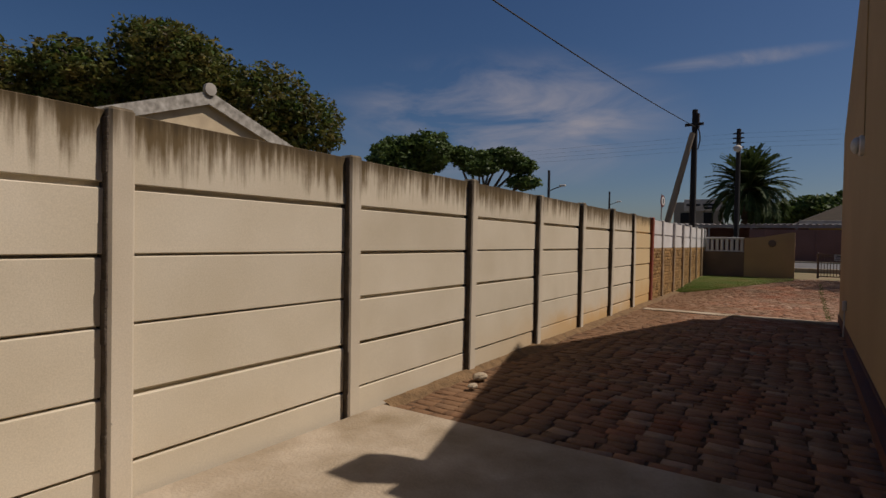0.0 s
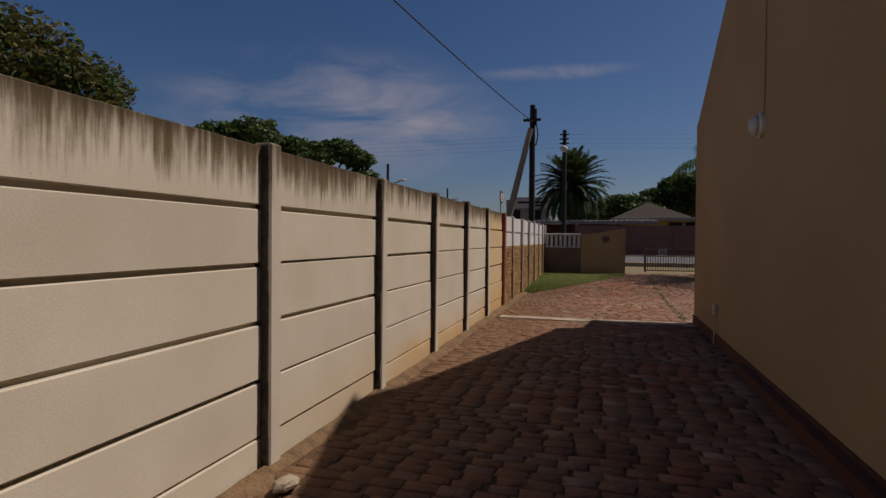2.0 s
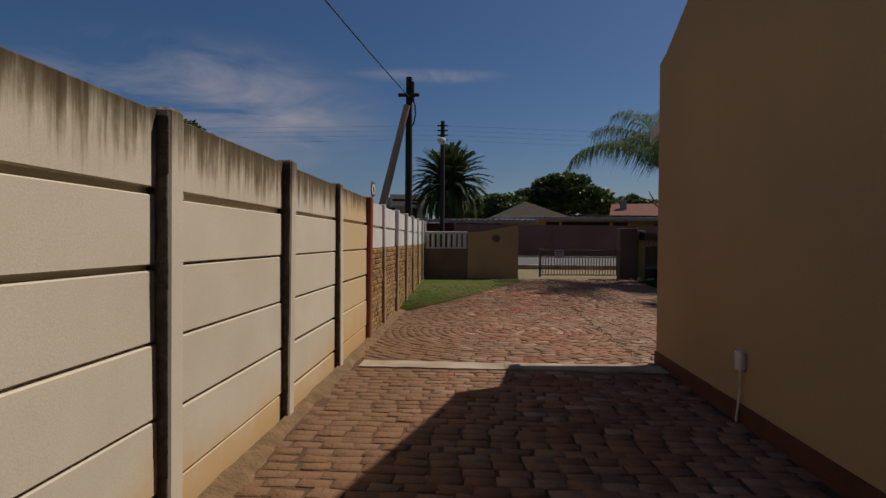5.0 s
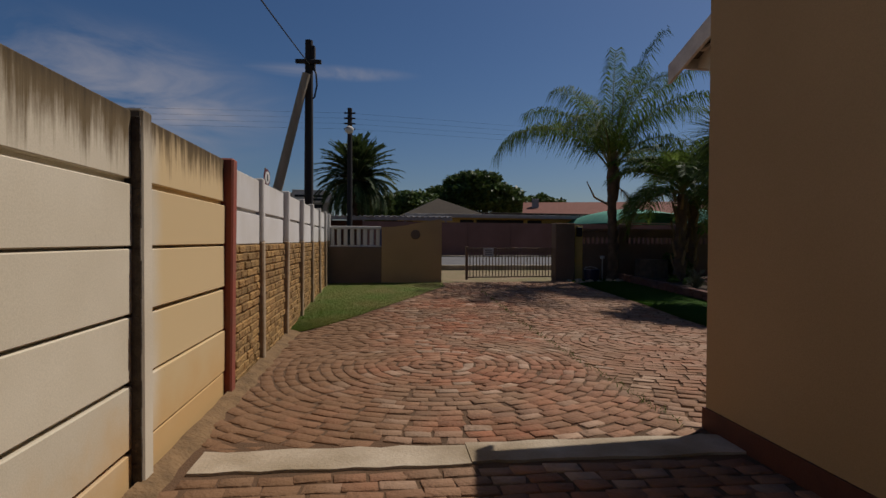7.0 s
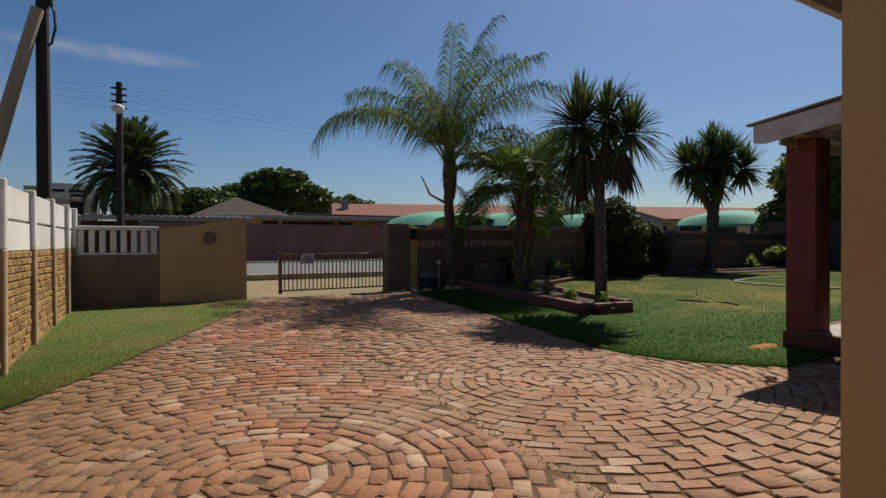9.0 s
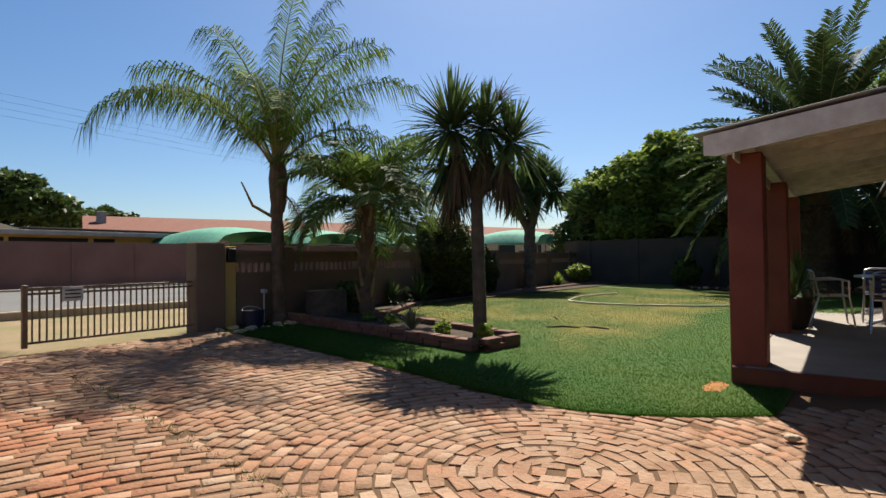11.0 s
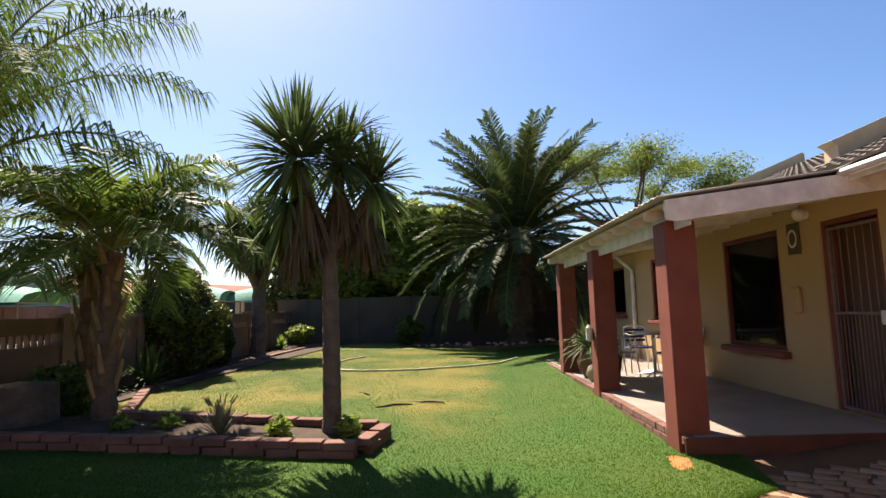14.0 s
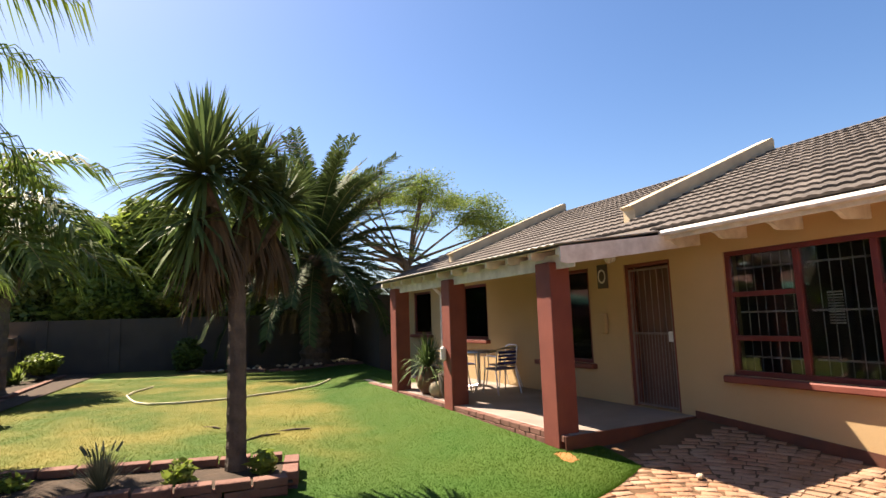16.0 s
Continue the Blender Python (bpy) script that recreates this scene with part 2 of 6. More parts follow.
def stained(name, col, stain, z_from, z_to, amount=1.0, base=None, base_z=(0.0, 0.4), base_y=None, streak=22.0, each=0.05, paint=None):
    """Weathered concrete: algae that ran down from the top edge, and soil colour splashed up from the foot."""
    m = mat(name, col, [c * q for c, q in zip(col, (0.87, 0.85, 0.81))], scale=1.9, contrast=0.45, rough=0.92, bump=0.05, fine=140, each=each)
    n, l = m.node_tree.nodes, m.node_tree.links
    p = n["Principled BSDF"]
    out = p.inputs["Base Color"].links[0].from_socket
    pos = n.new("ShaderNodeNewGeometry").outputs["Position"]
    sep = n.new("ShaderNodeSeparateXYZ")
    l.new(pos, sep.inputs[0])

    def noise_at(scale, sx):
        mp = n.new("ShaderNodeMapping")
        mp.inputs["Scale"].default_value = sx
        l.new(pos, mp.inputs["Vector"])
        t = n.new("ShaderNodeTexNoise")
        t.inputs["Scale"].default_value, t.inputs["Detail"].default_value = scale, 6
        t.inputs["Roughness"].default_value = 0.62
        l.new(mp.outputs[0], t.inputs["Vector"])
        return t.outputs["Fac"]

    def calc(op, a, b):
        k = n.new("ShaderNodeMath")
        k.operation = op
        for i, v in enumerate((a, b)):
            if isinstance(v, (int, float)):
                k.inputs[i].default_value = v
            else:
                l.new(v, k.inputs[i])
        return k.outputs[0]

    def ramp(v, a, b):
        k = n.new("ShaderNodeMapRange")
        k.interpolation_type = "SMOOTHSTEP"
        k.inputs["From Min"].default_value, k.inputs["From Max"].default_value = a, b
        l.new(v, k.inputs["Value"])
        return k.outputs[0]

    def over(fac, colour):
        nonlocal out
        k = n.new("ShaderNodeMixRGB")
        l.new(fac, k.inputs[0])
        l.new(out, k.inputs[1])
        k.inputs[2].default_value = (*colour, 1)
        out = k.outputs[0]

    if paint:
        rough_y = calc("ADD", sep.outputs["Y"], calc("MULTIPLY", noise_at(6.0, (1, 1, 1)), 0.12))
        over(ramp(rough_y, *paint[1]), paint[0])
    runs = noise_at(streak, (1, 1, 0.07))
    patch = noise_at(1.3, (1, 1, 1))
    low = calc("ADD", sep.outputs["Z"], calc("MULTIPLY", calc("SUBTRACT", runs, 0.5), 0.62))
    low = calc("ADD", low, calc("MULTIPLY", calc("SUBTRACT", patch, 0.5), 0.5))
    over(calc("MULTIPLY", ramp(low, z_from, z_to), amount), stain)
    edge = calc("ADD", sep.outputs["Z"], calc("MULTIPLY", calc("SUBTRACT", runs, 0.5), 0.22))
    over(calc("MULTIPLY", ramp(edge, z_to - 0.10, z_to + 0.06), 0.97 * amount), [c * 0.35 for c in stain])
    pits = noise_at(26.0, (1, 1, 1))
    where = noise_at(1.1, (1, 1, 1))
    over(calc("MULTIPLY", calc("MULTIPLY", ramp(pits, 0.70, 0.76), ramp(where, 0.50, 0.62)), 0.55), (0.10, 0.085, 0.065))
    if base:
        up = calc("SUBTRACT", 1.0, ramp(calc("ADD", sep.outputs["Z"], calc("MULTIPLY", calc("SUBTRACT", patch, 0.5), 0.9)), *base_z))
        if base_y:
            up = calc("MULTIPLY", up, ramp(sep.outputs["Y"], *base_y))
        over(calc("MULTIPLY", up, 0.9), base)
    l.new(out, p.inputs["Base Color"])
    return m


def dry_patches(m):
    """Turf that has dried to straw in the middle of the lawn."""
    n, l = m.node_tree.nodes, m.node_tree.links
    targets = [k for k in list(l) if k.to_socket.name in ("Base Color", "Color") and k.to_node.type in ("BSDF_PRINCIPLED", "BSDF_TRANSLUCENT")]
    out = targets[0].from_socket
    pos = n.new("ShaderNodeNewGeometry").outputs["Position"]
    wave = n.new("ShaderNodeTexNoise")
    wave.inputs["Scale"].default_value, wave.inputs["Detail"].default_value = 0.75, 5
    l.new(pos, wave.inputs["Vector"])
    dots = []
    for axis, lo, hi in (((1.0, 0.0, 0.0), 4.9, 7.4), ((-0.09, 1.0, 0.0), 14.7, 15.35)):
        d = n.new("ShaderNodeVectorMath")
        d.operation = "DOT_PRODUCT"
        d.inputs[1].default_value = axis
        l.new(pos, d.inputs[0])
        shift = n.new("ShaderNodeMath")
        shift.operation = "MULTIPLY_ADD"
        shift.inputs[1].default_value = 3.0 if not dots else 1.0
        l.new(wave.outputs["Fac"], shift.inputs[0])
        l.new(d.outputs["Value"], shift.inputs[2])
        k = n.new("ShaderNodeMapRange")
        k.interpolation_type = "SMOOTHSTEP"
        k.inputs["From Min"].default_value, k.inputs["From Max"].default_value = lo + (1.5 if not dots else 0.5), hi + (1.5 if not dots else 0.5)
        l.new(shift.outputs[0], k.inputs["Value"])
        dots.append(k.outputs[0])
    patch = n.new("ShaderNodeMapRange")
    patch.inputs["From Min"].default_value, patch.inputs["From Max"].default_value = 0.40, 0.66
    patch.inputs["To Min"].default_value, patch.inputs["To Max"].default_value = 0.12, 0.78
    l.new(wave.outputs["Fac"], patch.inputs["Value"])
    a, b = n.new("ShaderNodeMath"), n.new("ShaderNodeMath")
    a.operation = b.operation = "MULTIPLY"
    l.new(dots[0], a.inputs[0])
    l.new(dots[1], a.inputs[1])
    l.new(a.outputs[0], b.inputs[0])
    l.new(patch.outputs[0], b.inputs[1])
    mix = n.new("ShaderNodeMixRGB")
    mix.inputs[2].default_value = (0.18, 0.145, 0.03, 1)
    l.new(b.outputs[0], mix.inputs[0])
    l.new(out, mix.inputs[1])
    for k in targets:
        s = k.to_socket
        l.new(mix.outputs[0], s)
    return m


def dusty(m, colour):
    """Trodden dust that lies across bricks and joints, thickest along the fence."""
    n, l = m.node_tree.nodes, m.node_tree.links
    p = n["Principled BSDF"]
    out = p.inputs["Base Color"].links[0].from_socket
    pos = n.new("ShaderNodeNewGeometry").outputs["Position"]

    def noise_at(scale, detail, rough):
        t = n.new("ShaderNodeTexNoise")
        t.inputs["Scale"].default_value, t.inputs["Detail"].default_value, t.inputs["Roughness"].default_value = scale, detail, rough
        l.new(pos, t.inputs["Vector"])
        return t.outputs["Fac"]

    def ramp(v, a, b, top):
        k = n.new("ShaderNodeMapRange")
        k.inputs["From Min"].default_value, k.inputs["From Max"].default_value, k.inputs["To Max"].default_value = a, b, top
        l.new(v, k.inputs["Value"])
        return k.outputs[0]

    sep = n.new("ShaderNodeSeparateXYZ")
    l.new(pos, sep.inputs[0])
    edge = n.new("ShaderNodeMath")
    edge.operation, edge.inputs[1].default_value = "MULTIPLY_ADD", 2.4
    l.new(noise_at(1.6, 7, 0.65), edge.inputs[0])
    l.new(sep.outputs["X"], edge.inputs[2])
    fence_side = ramp(edge.outputs[0], 0.2, -0.95, 0.92)
    most = n.new("ShaderNodeMath")
    most.operation = "MAXIMUM"
    l.new(ramp(noise_at(3.2, 9, 0.72), 0.48, 0.68, 0.7), most.inputs[0])
    l.new(fence_side, most.inputs[1])
    worn = n.new("ShaderNodeMath")
    worn.operation = "MULTIPLY"
    l.new(ramp(sep.outputs["X"], -0.6, 1.6, 0.75), worn.inputs[0])
    l.new(ramp(noise_at(2.4, 6, 0.6), 0.3, 0.62, 1.0), worn.inputs[1])
    pale = n.new("ShaderNodeMixRGB")
    pale.inputs[2].default_value = (0.30, 0.195, 0.13, 1)
    l.new(worn.outputs[0], pale.inputs[0])
    l.new(out, pale.inputs[1])
    mix = n.new("ShaderNodeMixRGB")
    mix.inputs[2].default_value = (*colour, 1)
    l.new(most.outputs[0], mix.inputs[0])
    l.new(pale.outputs[0], mix.inputs[1])
    l.new(mix.outputs[0], p.inputs["Base Color"])
    return m


def glass_pane(name):
    m = bpy.data.materials.new(name)
    m.use_nodes = True
    n, l = m.node_tree.nodes, m.node_tree.links
    clear, gloss, mixer = n.new("ShaderNodeBsdfTransparent"), n.new("ShaderNodeBsdfGlossy"), n.new("ShaderNodeMixShader")
    clear.inputs[0].default_value = (0.82, 0.86, 0.86, 1)
    gloss.inputs["Roughness"].default_value = 0.02
    f = n.new("ShaderNodeFresnel")
    f.inputs[0].default_value = 1.5
    l.new(f.outputs[0], mixer.inputs[0])
    l.new(clear.outputs[0], mixer.inputs[1])
    l.new(gloss.outputs[0], mixer.inputs[2])
    l.new(mixer.outputs[0], n["Material Output"].inputs["Surface"])
    return m


M_FENCE = stained("weathered_precast_concrete", (0.56, 0.495, 0.375), (0.10, 0.064, 0.022), 1.60, 1.86, 0.95, (0.50, 0.31, 0.12), (0.05, 0.5), (3.5, 8.5), paint=((0.52, 0.385, 0.20), (11.2, 11.4)))
M_FENCE_W = stained("white_painted_concrete", (0.55, 0.53, 0.50), (0.35, 0.30, 0.22), 1.7, 1.95, 0.4)
M_FENCE_B = mat("brick_faced_concrete", (0.22, 0.115, 0.036), (0.30, 0.185, 0.065), scale=11, rough=0.97, bump=1.0, fine=42, island=0.3)
M_JOINT = mat("pale_panel_joint", (0.34, 0.225, 0.095), (0.25, 0.155, 0.06), scale=8, rough=0.97, bump=0.6, fine=60)
M_FENCE_E = mat("brick_faced_concrete_near", (0.22, 0.115, 0.036), (0.30, 0.185, 0.065), scale=11, rough=0.97, bump=1.0, fine=42, each=0.3)
M_POST = stained("precast_post", (0.56, 0.49, 0.375), (0.10, 0.07, 0.035), 1.6, 1.92, 0.9)
# black mould and the post side's shade, both in one dark colour
M_POST_SIDE = mat("mould_and_shade", (0.055, 0.042, 0.03), (0.10, 0.078, 0.055), scale=14, contrast=0.3, rough=0.95, bump=0.8, fine=60)
M_POST_R = mat("red_oxide_post", (0.26, 0.06, 0.035), (0.20, 0.07, 0.04), scale=4, rough=0.8)
M_POST_T = mat("tan_post", (0.36, 0.27, 0.17), (0.26, 0.18, 0.10), scale=5, rough=0.9)
M_OCHRE = mat("ochre_plaster", (0.43, 0.297, 0.152), (0.38, 0.26, 0.13), scale=0.8, rough=0.9, bump=0.25, fine=160)
M_PLINTH = mat("dark_red_plinth_paint", (0.11, 0.038, 0.022), (0.075, 0.03, 0.02), scale=4, rough=0.7)
M_RED = mat("oxblood_paint", (0.18, 0.05, 0.033), (0.14, 0.038, 0.027), scale=3, rough=0.65, bump=0.2)
M_FRAME = mat("red_window_paint", (0.12, 0.02, 0.017), (0.09, 0.016, 0.014), scale=4, rough=0.45)
M_WHITE = mat("white_gloss_paint", (0.64, 0.61, 0.56), (0.45, 0.415, 0.37), scale=6, rough=0.5, bump=0.08)
M_TILE = mat("brown_concrete_tile", (0.128, 0.11, 0.094), (0.09, 0.078, 0.067), scale=5, rough=0.9, bump=0.3, each=0.2)
M_TILE_I = mat("brown_concrete_tile_far", (0.128, 0.11, 0.094), (0.09, 0.078, 0.067), scale=5, rough=0.9, bump=0.3, island=0.2)
M_PARAPET = mat("cream_parapet_plaster", (0.52, 0.42, 0.27), (0.40, 0.32, 0.21), scale=2.5, rough=0.9)
M_STOEP = mat("worn_grey_screed", (0.25, 0.21, 0.178), (0.18, 0.15, 0.125), scale=2.0, rough=0.6, bump=0.1)
M_CONC = mat("old_concrete_slab", (0.45, 0.375, 0.275), (0.23, 0.175, 0.105), scale=2.2, contrast=0.4, rough=0.95, bump=0.35, fine=60)
M_BRICK = mat("red_clay_paver", (0.25, 0.10, 0.05), (0.215, 0.13, 0.076), scale=1.1, contrast=0.3, rough=0.95, bump=0.7, fine=34, each=0.2, col3=(0.33, 0.23, 0.155))
M_BRICK_I = mat("red_clay_paver_rest", (0.25, 0.10, 0.05), (0.215, 0.13, 0.076), scale=1.1, contrast=0.3, rough=0.95, bump=0.7, fine=34, island=0.2, col3=(0.33, 0.23, 0.155))
for m in (M_BRICK, M_BRICK_I):
    dusty(m, (0.16, 0.088, 0.042))
M_DRIFT = mat("drifted_sand", (0.20, 0.125, 0.06), (0.12, 0.075, 0.036), scale=9, rough=1.0, bump=1.0, fine=38)
M_ORANGE = mat("orange_subsoil", (0.36, 0.16, 0.05), (0.28, 0.13, 0.045), scale=6, rough=1.0, bump=0.6, fine=50)
M_LAV = leafy("lavender_leaves", (0.17, 0.18, 0.11), (0.22, 0.22, 0.13), 0.3)
M_BED = mat("old_dark_brick", (0.13, 0.058, 0.042), (0.17, 0.09, 0.066), scale=4, rough=0.9, bump=0.5, fine=45, each=0.1)
M_SAND = mat("joint_sand", (0.12, 0.066, 0.033), (0.085, 0.05, 0.026), scale=3, rough=1.0, bump=0.5)
M_SOIL = mat("dark_garden_soil", (0.06, 0.04, 0.025), (0.035, 0.025, 0.016), scale=5, rough=1.0, bump=0.8, fine=25)
M_LAWN = dry_patches(mat("lawn_turf", (0.027, 0.078, 0.004), (0.045, 0.084, 0.006), scale=0.9, rough=0.95, bump=0.6, fine=60))
M_GARDEN = mat("garden_wall_plaster", (0.17, 0.116, 0.08), (0.135, 0.095, 0.066), scale=1.4, rough=0.95, bump=0.3)
M_BACK = mat("grey_block_wall", (0.085, 0.068, 0.052), (0.066, 0.053, 0.041), scale=1.5, rough=0.95, bump=0.3)
# white bar paint dimmed for the shade behind the glass; also the grey house
M_BARS = mat("dim_grey_paint", (0.34, 0.31, 0.28), (0.24, 0.21, 0.19), scale=12, rough=0.5, bump=0.05)
M_DOOR = mat("brown_stained_door", (0.13, 0.06, 0.04), (0.09, 0.045, 0.03), scale=3, stretch=(6, 6, 0.4), rough=0.5)
# copy of the ochre plaster with the gate wall's shade in its colour
M_GATEWALL = mat("shaded_gate_ochre", (0.43, 0.285, 0.13), (0.37, 0.24, 0.115), scale=1.2, rough=0.9, bump=0.25, fine=120)
M_STEEL = mat("white_painted_steel", (0.62, 0.60, 0.56), (0.45, 0.42, 0.38), scale=12, rough=0.45, bump=0.05)
M_GATE = mat("brown_gate_steel", (0.22, 0.13, 0.07), (0.14, 0.09, 0.055), scale=12, rough=0.5, bump=0.05)
M_ALU = mat("brushed_aluminium", (0.62, 0.62, 0.63), (0.5, 0.5, 0.52), scale=20, rough=0.28, metal=1.0, bump=0.03)
M_BLUE = mat("blue_chair_slats", (0.035, 0.045, 0.16), (0.025, 0.03, 0.11), scale=10, rough=0.4, bump=0.05)
M_DARKWOOD = mat("dark_creosoted_pole", (0.035, 0.03, 0.028), (0.02, 0.018, 0.017), scale=6, rough=0.9, stretch=(1, 1, 0.1), bump=0.4)
M_GREYWOOD = mat("silvered_pole", (0.33, 0.27, 0.20), (0.22, 0.18, 0.13), scale=6, rough=0.9, stretch=(1, 1, 0.1), bump=0.4)
M_CABLE = mat("black_cable", (0.012, 0.012, 0.014), (0.01, 0.01, 0.01), rough=0.6, bump=0)
M_TRUNK = mat("palm_trunk_bark", (0.15, 0.10, 0.065), (0.085, 0.06, 0.04), scale=7, rough=0.95, bump=0.8, fine=40)
M_BARK = mat("grey_bark", (0.12, 0.095, 0.07), (0.07, 0.055, 0.045), scale=7, rough=0.95, bump=0.8, fine=40)
M_RACHIS = mat("palm_rachis", (0.20, 0.19, 0.06), (0.15, 0.13, 0.05), scale=6, rough=0.6, bump=0)
M_DEAD = mat("dry_palm_skirt", (0.22, 0.15, 0.075), (0.15, 0.10, 0.05), scale=6, rough=0.95, bump=0.1, island=0.3)
M_SKIRT = mat("dead_sword_leaves", (0.095, 0.065, 0.034), (0.06, 0.045, 0.022), scale=6, rough=0.95, bump=0.1, island=0.4)
M_QUEEN = leafy("queen_palm_leaflets", (0.065, 0.118, 0.018), (0.125, 0.17, 0.03), 0.4, rough=0.75, through_light=0.36)
M_GPALM = leafy("garden_palm_leaflets", (0.06, 0.11, 0.022), (0.12, 0.17, 0.035), 0.4, rough=0.55, through_light=0.4)
M_CANARY = leafy("date_palm_leaflets", (0.038, 0.062, 0.02), (0.06, 0.085, 0.026), 0.35, rough=0.7)
M_YUCCA = leafy("sword_leaves", (0.062, 0.10, 0.034), (0.09, 0.13, 0.042), 0.35, rough=0.7)
M_LEAF = leafy("broad_leaves", (0.05, 0.085, 0.02), (0.085, 0.12, 0.03), 0.45)
M_LEAF_B = leafy("bright_hedge_leaves", (0.13, 0.19, 0.03), (0.19, 0.24, 0.048), 0.5, through_light=0.5)
M_LEAF_M = leafy("fine_green_leaves", (0.11, 0.17, 0.03), (0.15, 0.20, 0.04), 0.4, through_light=0.45)
M_LEAF_O = leafy("rusty_green_leaves", (0.05, 0.09, 0.018), (0.12, 0.088, 0.02), 0.5, through_light=0.35)
M_LICHEN = mat("lichened_white_board", (0.46, 0.43, 0.37), (0.13, 0.115, 0.09), scale=7, contrast=0.5, rough=0.9)
M_NAVY = mat("dark_blue_plastic", (0.012, 0.016, 0.045), (0.01, 0.012, 0.03), rough=0.5, bump=0)
M_CYP = leafy("conifer_sprays", (0.045, 0.065, 0.018), (0.08, 0.09, 0.02), 0.4)
M_GRASS = dry_patches(leafy("grass_blades", (0.027, 0.083, 0.004), (0.045, 0.088, 0.006), 0.06, rough=0.9, scale=0.9, through_light=0.4))
M_LAWN2 = mat("tired_turf", (0.08, 0.12, 0.018), (0.145, 0.13, 0.038), scale=1.1, rough=0.95, bump=0.6, fine=60)
M_GRASS2 = leafy("tired_grass_blades", (0.085, 0.14, 0.018), (0.15, 0.145, 0.036), 0.2, scale=1.1, through_light=0.45)
M_GLASS = glass_pane("window_glass")
# dark colour standing in for the lack of light inside windows
M_DARK = mat("window_darkness", (0.10, 0.085, 0.07), (0.07, 0.06, 0.05), rough=0.9, bump=0)
M_CURTAIN = mat("net_curtain", (0.45, 0.42, 0.38), (0.35, 0.32, 0.30), scale=8, stretch=(6, 6, 0.2), rough=0.9)
M_ASPHALT = mat("street_asphalt", (0.13, 0.125, 0.12), (0.10, 0.095, 0.09), scale=1.0, rough=0.9, bump=0.3)
M_VERGE = mat("dry_verge", (0.24, 0.17, 0.10), (0.16, 0.14, 0.06), scale=1.2, rough=1.0, bump=0.5)
M_MAUVE = mat("mauve_wall_paint", (0.20, 0.105, 0.09), (0.16, 0.085, 0.07), scale=0.8, rough=0.9)
M_REDROOF = mat("red_roof_tiles", (0.20, 0.075, 0.047), (0.155, 0.06, 0.038), scale=3, rough=0.9, bump=0.3, island=0.2)
M_CANOPY = mat("green_shade_net", (0.10, 0.30, 0.21), (0.07, 0.24, 0.165), scale=4, rough=0.8)
M_TERRA = mat("terracotta_glaze", (0.20, 0.10, 0.06), (0.12, 0.065, 0.04), scale=6, rough=0.5)
M_GREYROOF = mat("grey_sheet_roof", (0.34, 0.32, 0.30), (0.24, 0.22, 0.20), scale=2, rough=0.7)
M_YELLOW = mat("yellow_far_plaster", (0.48, 0.34, 0.10), (0.40, 0.28, 0.09), scale=1, rough=0.9)
M_FARROOF = mat("brown_far_tiles", (0.045, 0.034, 0.021), (0.035, 0.026, 0.017), scale=2, rough=0.95)
M_DULLBAR = mat("dull_brown_bar_paint", (0.20, 0.145, 0.12), (0.14, 0.10, 0.085), scale=12, rough=0.6, bump=0.05)
M_SHEET = mat("weathered_roof_sheet", (0.36, 0.34, 0.31), (0.24, 0.22, 0.20), scale=3, rough=0.7)
M_HOSE = mat("pale_garden_hose", (0.55, 0.50, 0.33), (0.45, 0.42, 0.28), rough=0.5, bump=0)

# ---- ground, road, lawns, paving ----
def lawn_edge(y):
    return 3.0 + 0.62 * max(0.0, (15.6 - y) / 1.9) ** 2


def left_lawn(y):
    """East edge of the small lawn by the fence."""
    return -2.75 + 2.45 * min(1.0, max(0.0, (y - 15.5) / 4.9)) ** 0.85


def fence_x(y):
    return -2.68 - 0.015 * (y - 5.0)


def street_y(x):
    return 21.33 + 0.12 * x


def sheet(name, rows, material, label, lift, category="", kind="structure", n=24):
    """A sheet over the ground between x0 and x1 along rows of y."""
    vs, fs = [], []
    for y, x0, x1 in rows:
        for k in range(n + 1):
            x = x0 + (x1 - x0) * k / n
            vs.append((x, y, ground_z(x, y) + lift))
    for i in range(len(rows) - 1):
        for k in range(n):
            a = i * (n + 1) + k
            fs.append((a, a + 1, a + n + 2, a + n + 1))
    ob = new(name, raw_mesh(name, vs, fs, material))
    return tagged(ob, label, category, kind=kind)


steps = [-900, -300, -120, -60, -30, -15, -8, -4] + [i for i in range(0, 26)] + [28, 34, 45, 60, 90, 150, 300, 900]
plain = sheet("ground", [(y, -900, 900) for y in steps], M_VERGE, "dry sandy ground with sparse weeds", -0.06, "ground", n=360)
for v in plain.data.vertices:
    if -20 < v.co.y < 21.5:
        v.co.z -= 0.25
sheet("pavement", [(y * 0.25, fence_x(y * 0.25) - 0.1, 4.6) for y in range(-40, 85)], M_SAND, "sandy bedding of the brick driveway", 0.008, "pavement")
sheet("lawn", [(13.6 + k * 0.2, lawn_edge(13.6 + k * 0.2), 19.4) for k in range(44)], M_LAWN, "green garden lawn with dry yellow patches", 0.022, "lawn", n=60)
sheet("lawn_strip", [(15.5 + k * 0.2, -2.95, left_lawn(15.5 + k * 0.2)) for k in range(29)], M_LAWN2, "small patch of lawn beside the fence", 0.022, "lawn")
vs, fs = [], []
yy = [3.25 + 0.12 * k for k in range(103)]
for k, y in enumerate(yy):
    w = 0.09 + 0.09 * noise.noise((0, y * 0.9, 0)) + 0.06 * noise.noise((3, y * 4, 0)) + 0.05 * noise.noise((5, y * 11, 0))
    for q, (f, z) in enumerate(((-0.3, 0.055), (0.45, 0.035), (1.0, 0.008))):
        vs.append((fence_x(y) + max(0.05, w) * f, y, ground_z(0, y) + z))
